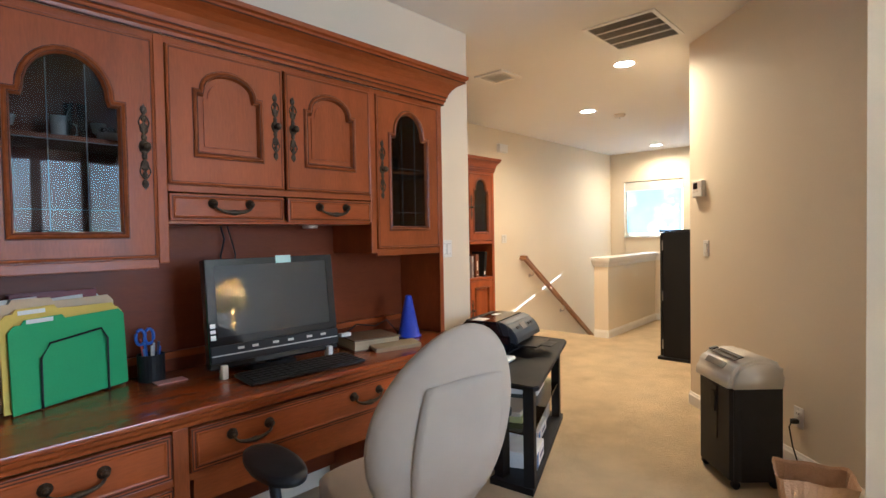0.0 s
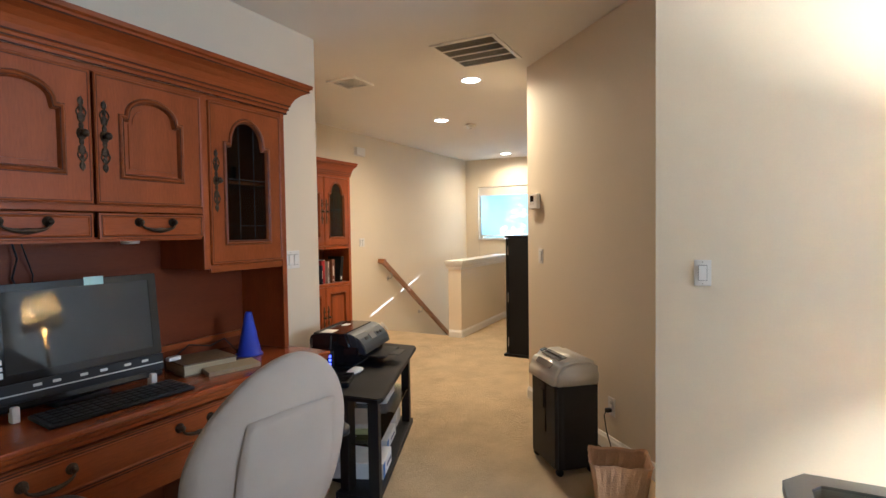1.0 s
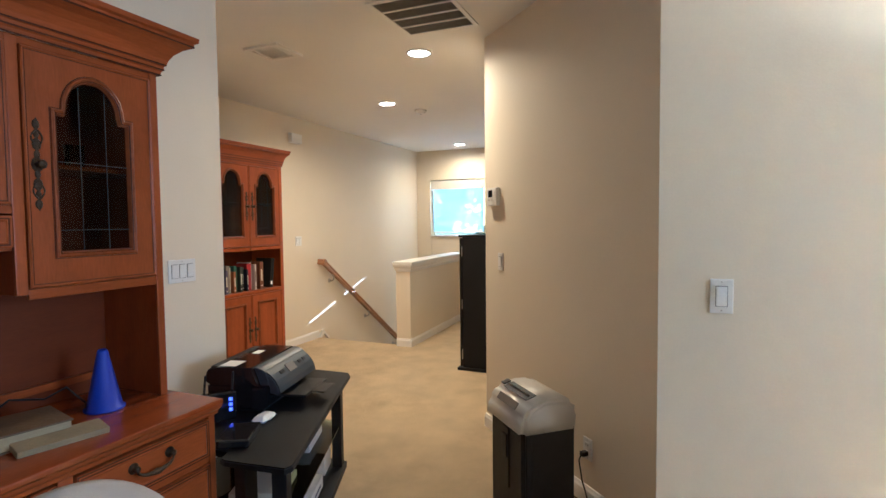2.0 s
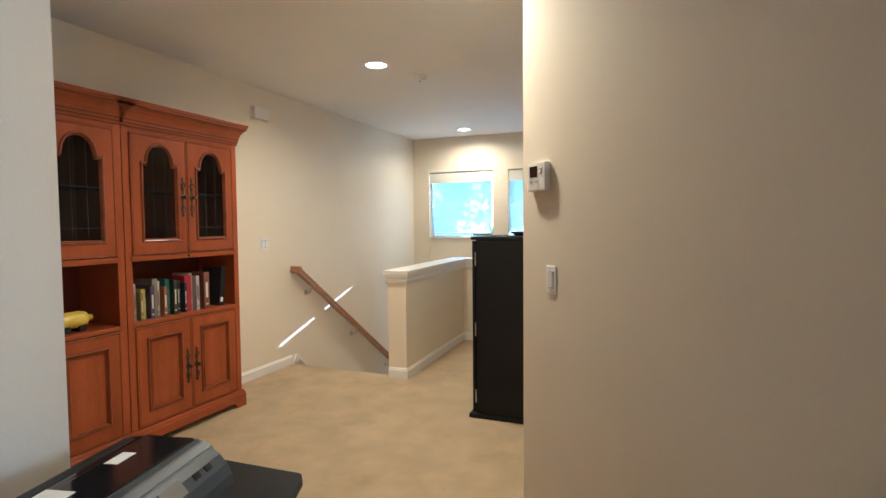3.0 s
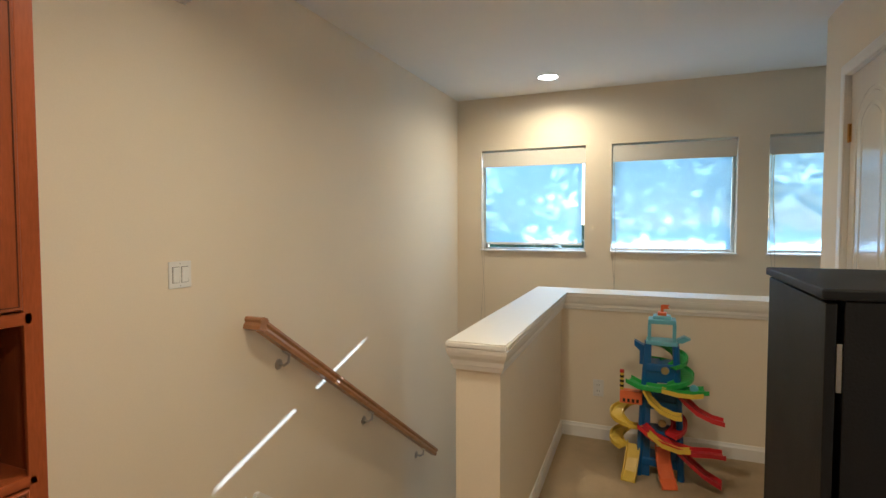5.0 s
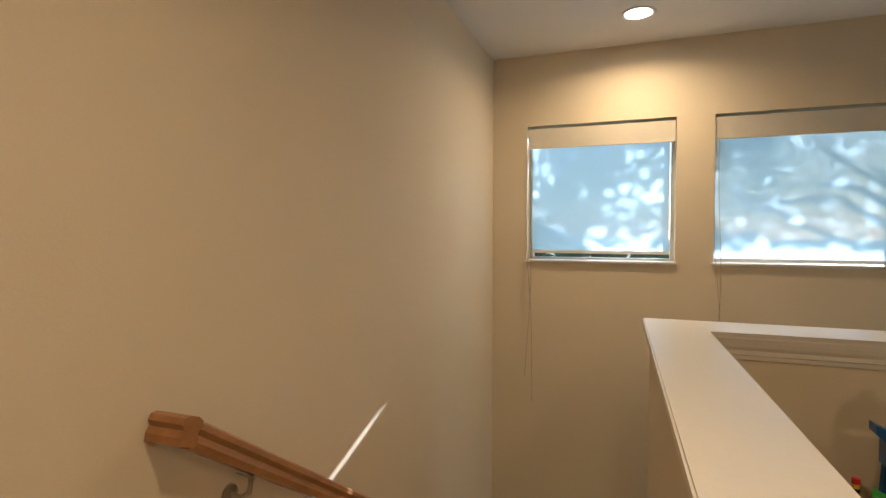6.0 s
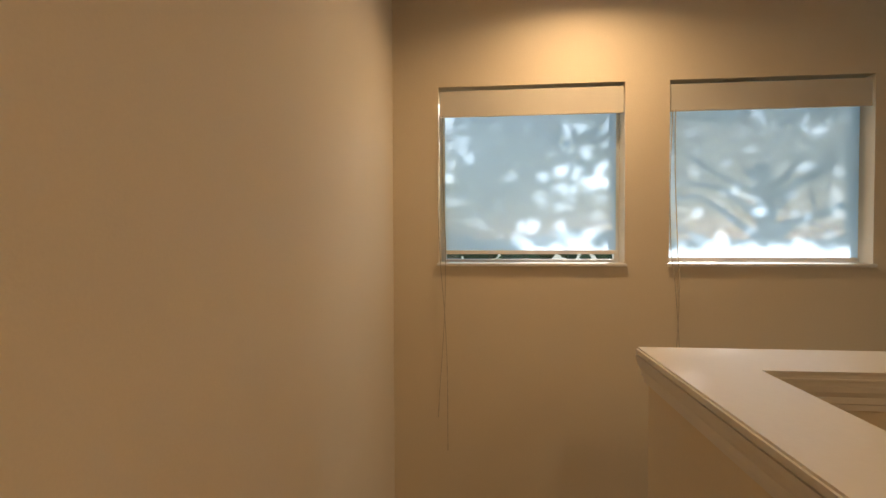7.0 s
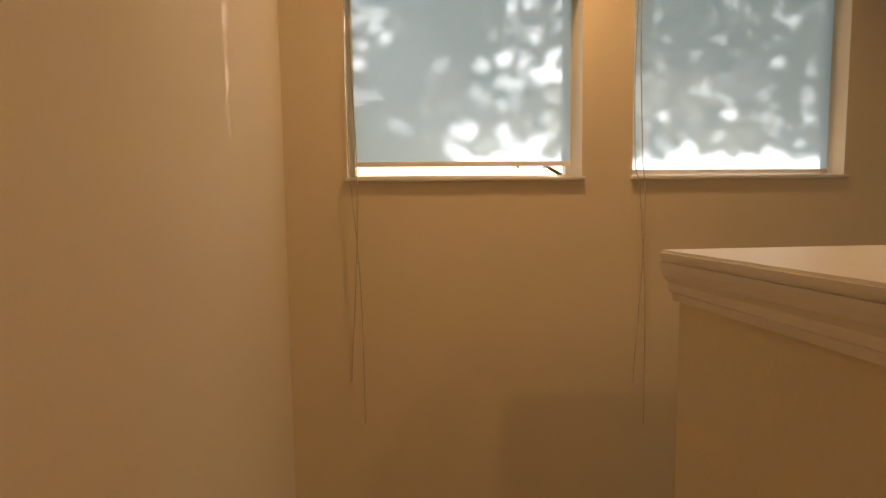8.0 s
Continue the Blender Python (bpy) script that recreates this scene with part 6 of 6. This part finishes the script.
prism(bm, [(0.085, 0.755), (0.15, 0.79), (0.15, 0.76), (0.12, 0.73), (0.12, 0.65), (0.10, 0.65)], lambda u, v, h: Vector((h, u, v)), -0.03, 0.03)
part("hook", bm, TB, tt)
ramp("ramp", coil(0.0, -0.05, 0.095, 120, -160, 0.775, 0.655), 0.075, TG, "green spiral ramp")
ramp("ramp", coil(0.0, -0.07, 0.11, 70, -190, 0.66, 0.545), 0.085, TG, "green spiral ramp")
ramp("ramp", [(-0.09, 0.20, 0.56), (-0.11, 0.12, 0.535), (-0.12, 0.02, 0.53), (-0.12, -0.10, 0.535), (-0.11, -0.20, 0.53), (-0.09, -0.30, 0.535)], 0.10, TG, "green cross ramp")
ramp("ramp", [(-0.165, -0.02, 0.535), (-0.17, -0.12, 0.522), (-0.165, -0.21, 0.520), (-0.15, -0.27, 0.526)], 0.045, TY, "yellow ramp lane")
ramp("ramp", [(-0.12, 0.09, 0.52), (-0.13, 0.05, 0.46), (-0.14, -0.02, 0.41), (-0.14, -0.10, 0.385), (-0.14, -0.15, 0.385)], 0.08, TY, "yellow slide")
ramp("ramp", [(-0.06, -0.10, 0.53), (-0.08, -0.17, 0.47), (-0.10, -0.25, 0.415), (-0.11, -0.34, 0.385), (-0.11, -0.41, 0.375)], 0.085, TR, "red slide")
ramp("ramp", coil(-0.03, -0.02, 0.12, 60, -150, 0.40, 0.27), 0.085, TR, "red spiral ramp")
ramp("ramp", [(-0.10, 0.11, 0.30), (-0.14, 0.02, 0.25), (-0.15, -0.10, 0.22), (-0.15, -0.22, 0.20), (-0.14, -0.33, 0.205), (-0.13, -0.41, 0.20)], 0.09, TR, "red cross ramp")
ramp("ramp", [(-0.18, 0.06, 0.285), (-0.20, -0.03, 0.235), (-0.20, -0.13, 0.215), (-0.19, -0.20, 0.22)], 0.04, TY, "yellow ramp lane")
ramp("ramp", [(-0.12, -0.03, 0.20), (-0.14, -0.04, 0.11), (-0.17, -0.06, 0.04), (-0.22, -0.08, 0.005)], 0.085, TO, "orange slide")
ramp("ramp", [(-0.09, -0.12, 0.19), (-0.11, -0.22, 0.12), (-0.12, -0.30, 0.07), (-0.13, -0.40, 0.03)], 0.085, TR, "red slide")
ramp("ramp", coil(-0.02, 0.20, 0.085, -60, 230, 0.39, 0.28), 0.08, TY, "yellow spiral ramp")
ramp("ramp", coil(-0.02, 0.20, 0.085, -130, 160, 0.27, 0.16), 0.08, TY, "yellow spiral ramp")
ramp("ramp", [(-0.06, 0.16, 0.17), (-0.10, 0.17, 0.10), (-0.15, 0.18, 0.04), (-0.20, 0.19, 0.004)], 0.08, TY, "yellow slide")
bm = bmesh.new()
box(bm, -0.10, -0.04, 0.10, 0.225, 0.425, 0.50, bevel=0.005)
part("sign_block", bm, TO, tt, "orange block with dark marks")
for k in range(4):
    boxes("mark_bar", BLACKP, tt, (-0.1015, -0.1002, 0.118 + k * 0.025, 0.132 + k * 0.025, 0.435, 0.455))
bm = bmesh.new()
tube(bm, [(-0.07, 0.215, 0.49), (-0.07, 0.215, 0.60)], 0.011, 8)
part("barrier_pole", bm, TY, tt)
for k in range(3):
    bm = bmesh.new()
    tube(bm, [(-0.07, 0.215, 0.515 + k * 0.028), (-0.07, 0.215, 0.529 + k * 0.028)], 0.0122, 8)
    part("pole_band", bm, BLACKP, tt)
bm = bmesh.new()
tube(bm, [(-0.07, 0.215, 0.60), (-0.07, 0.215, 0.618)], 0.013, 8)
part("pole_tip", bm, TR, tt)
for u, v, z in ((-0.075, -0.02, 0.635), (-0.09, -0.01, 0.33), (-0.12, -0.17, 0.56)):
    bm = bmesh.new()
    lathe(bm, [(0.0, -0.01), (0.02, -0.01), (0.023, 0.0), (0.02, 0.01), (0.0, 0.01)], 14, Matrix.Translation((u, v, z)) @ Matrix.Rotation(radians(90), 4, "Y"))
    part("dial", bm, TLB if z == 0.56 else material("toy_tan", (0.30, 0.22, 0.08), 0.4, bump=0.0), tt)

# small toy on the floor by the bookcases
rt = thing("floor_toy", (4.62, 5.30, 0), "small red and grey toy on the carpet", "toy")
bm = bmesh.new()
lathe(bm, [(0.0, 0.0), (0.05, 0.01), (0.065, 0.05), (0.05, 0.10), (0.0, 0.12)], 18)
part("body", bm, TR, rt, smooth=True)
bm = bmesh.new()
tube(bm, [(0.055, -0.01, 0.06), (0.10, -0.02, 0.05), (0.13, -0.02, 0.04)], [0.014, 0.012, 0.02], 8)
part("nozzle", bm, SILVER, rt)

# ---- table and lamp by the lit wall ----
gt = thing("glass_table", (1.96, 0.72, 0), "grey metal table with a glass top", "table")
TWX, TWY = 0.905, 1.11
OUT = [(0.0, 0.0), (TWX, 0.0), (TWX, TWY - 0.055), (TWX - 0.07, TWY), (0.0, TWY)]
bm = bmesh.new()
plate_with_hole(bm, OUT, [(0.06, 0.06), (TWX - 0.06, 0.06), (TWX - 0.06, TWY - 0.085), (TWX - 0.095, TWY - 0.06), (0.06, TWY - 0.06)], on_plan, 0.722, 0.75)
part("rim", bm, GREYM, gt)
bm = bmesh.new()
prism(bm, [(0.055, 0.055), (TWX - 0.055, 0.055), (TWX - 0.055, TWY - 0.082), (TWX - 0.092, TWY - 0.055), (0.055, TWY - 0.055)], on_plan, 0.738, 0.746)
part("glass_top", bm, TVGLASS, gt)
for a in (0.05, TWX - 0.08):
    for b in (0.05, TWY - 0.08):
        bm = bmesh.new()
        box(bm, a - 0.022, a + 0.022, b - 0.022, b + 0.022, 0.0, 0.722, bevel=0.004)
        part("leg", bm, GREYM, gt)
lp = thing("floor_lamp", (BULB[0], BULB[1], 0.0), "brass floor lamp with a tan shade, lit", "floor lamp")
bm = bmesh.new()
lathe(bm, [(0.0, 0.0), (0.14, 0.0), (0.14, 0.015), (0.04, 0.035), (0.014, 0.08), (0.014, 0.70), (0.024, 0.73), (0.014, 0.76), (0.012, 1.30), (0.0, 1.30)], 28)
part("stem", bm, BRASS, lp, smooth=True)
bm = bmesh.new()
rings = [[bm.verts.new((r_ * math.cos(2 * math.pi * k / 40), r_ * math.sin(2 * math.pi * k / 40), z_)) for k in range(40)] for r_, z_ in ((0.150, 1.240), (0.108, 1.535), (0.105, 1.535), (0.147, 1.240))]
for r0, r1 in zip(rings, rings[1:] + rings[:1]):
    for k in range(40):
        bm.faces.new((r0[k], r0[(k + 1) % 40], r1[(k + 1) % 40], r1[k]))
sm_ = bpy.data.materials.new("lampshade")
sm_.use_nodes = True
nn, ll = sm_.node_tree.nodes, sm_.node_tree.links
nn.remove(nn["Principled BSDF"])
d_, t_, x_ = nn.new("ShaderNodeBsdfDiffuse"), nn.new("ShaderNodeBsdfTranslucent"), nn.new("ShaderNodeMixShader")
d_.inputs[0].default_value, t_.inputs[0].default_value = (0.70, 0.58, 0.40, 1), (0.86, 0.74, 0.54, 1)
x_.inputs[0].default_value = 0.3
ll.new(d_.outputs[0], x_.inputs[1])
ll.new(t_.outputs[0], x_.inputs[2])
ll.new(x_.outputs[0], nn["Material Output"].inputs[0])
part("shade", bm, sm_, lp, "tan fabric shade", smooth=True)

# ---- outside ----
gr = new("ground", bpy.data.meshes.new("ground"))
bm = bmesh.new()
bmesh.ops.create_grid(bm, x_segments=8, y_segments=8, size=600)
bm.to_mesh(gr.data)
bm.free()
gr.data.materials.append(GRASS)
gr.location = (0, 0, LOW - 0.3)
setting(gr, "lawn round the house, out to the horizon", "lawn")

# far belt of trees along the horizon
rnd = random.Random(9)
verts, faces = [], []
for i in range(2600):
    y = rnd.uniform(-45, 60)
    top = 0.95 + 0.9 * math.sin(y * 0.23) + 0.7 * math.sin(y * 0.61 + 1.0)
    p = Vector((rnd.uniform(34, 38), y, LOW - 0.3 + (top - LOW) * rnd.random() ** 0.8))
    d1 = Vector((rnd.uniform(-0.3, 0.3), rnd.uniform(-1, 1), rnd.uniform(-1, 1))).normalized()
    d2 = d1.cross(Vector((1, rnd.uniform(-0.4, 0.4), rnd.uniform(-0.4, 0.4)))).normalized()
    l_ = rnd.uniform(0.35, 0.8)
    i0 = len(verts)
    verts += [p - d1 * l_, p + d2 * l_ * 0.6, p + d1 * l_, p - d2 * l_ * 0.6]
    faces.append((i0, i0 + 1, i0 + 2, i0 + 3))
me = bpy.data.meshes.new("far_woods")
me.from_pydata(verts, [], faces)
me.materials.append(FARLEAF)
tagged(new("far_woods", me), "distant belt of green trees beyond the lawn", "woods", kind="stuff")

CROWN_C = Vector((10.5, 4.3, 1.9)) + SUN_TO * 7.5
tree = thing("tree", (CROWN_C.x + 0.6, CROWN_C.y - 1.2, LOW - 0.3), "broad leafy tree outside the windows", "tree")
base = tree.matrix_world.translation
rnd = random.Random(4)
bm = bmesh.new()
tube(bm, [(0, 0, 0), (0.05, 0.02, 2.0), (-0.05, 0.1, 4.2), (0.0, 0.25, 6.0)], [0.30, 0.22, 0.18, 0.11], 12)
part("trunk", bm, BARK, tree)
tips = []
for i in range(13):
    a = 2 * math.pi * i / 13 + rnd.uniform(-0.2, 0.2)
    z0 = rnd.uniform(3.4, 5.8)
    L = rnd.uniform(1.8, 3.4)
    p0 = Vector((0, 0.12, z0))
    p1 = p0 + Vector((math.cos(a) * L * 0.5, math.sin(a) * L * 0.5, rnd.uniform(0.5, 0.9)))
    p2 = p0 + Vector((math.cos(a) * L, math.sin(a) * L, rnd.uniform(0.5, 1.9)))
    bm = bmesh.new()
    tube(bm, [p0, p1, p2], [0.075, 0.05, 0.018], 7)
    for k in range(3):
        q = p1.lerp(p2, rnd.random())
        e2 = q + Vector((rnd.uniform(-1, 1), rnd.uniform(-1, 1), rnd.uniform(-0.3, 0.8)))
        tube(bm, [q, e2], [0.022, 0.008], 6)
        tips.append(e2)
    tips.append(p2)
    part("limb", bm, BARK, tree)
verts, faces = [], []
cc = CROWN_C - base
clumps = 0
while clumps < 700:
    q = Vector((rnd.uniform(-1, 1), rnd.uniform(-1, 1), rnd.uniform(-1, 1)))
    if q.length > 1 or (q.length < 0.25 and rnd.random() < 0.5):
        continue
    c = cc + Vector((q.x * 2.6, q.y * 3.4, q.z * 2.3 + 0.3))
    if clumps < len(tips) and rnd.random() < 0.6:
        c = tips[clumps].copy()
    elif clumps > 694:
        c = Vector((10.5, 5.86 + rnd.uniform(-0.16, 0.22), 1.28 + rnd.uniform(-0.15, 0.2))) + SUN_TO * rnd.uniform(5.6, 6.6) - base
    clumps += 1
    r = rnd.uniform(0.22, 0.5)
    for k in range(62):
        o = Vector((rnd.gauss(0, 0.5), rnd.gauss(0, 0.5), rnd.gauss(0, 0.38))) * r
        p = c + o
        wp = p + base
        s_ = (wp.x - 10.5) / SUN_TO.x
        foot = wp.z - SUN_TO.z * s_
        if foot < 1.36 + 0.05 * math.sin(wp.y * 7) and wp.y - SUN_TO.y * s_ < 5.62:
            continue
        d1 = Vector((rnd.uniform(-1, 1), rnd.uniform(-1, 1), rnd.uniform(-0.7, 0.4))).normalized()
        d2 = d1.cross(Vector((rnd.uniform(-1, 1), rnd.uniform(-1, 1), rnd.uniform(-1, 1)))).normalized()
        l_ = rnd.uniform(0.04, 0.075)
        i0 = len(verts)
        verts += [p - d1 * l_, p + d2 * l_ * 0.42, p + d1 * l_, p - d2 * l_ * 0.42]
        faces.append((i0, i0 + 1, i0 + 2, i0 + 3))
me = bpy.data.meshes.new("crown")
me.from_pydata(verts, [], faces)
me.materials.append(LEAF)
crn = new("crown", me)
crn.parent = tree
tagged(crn, "many small green leaves", kind="stuff")
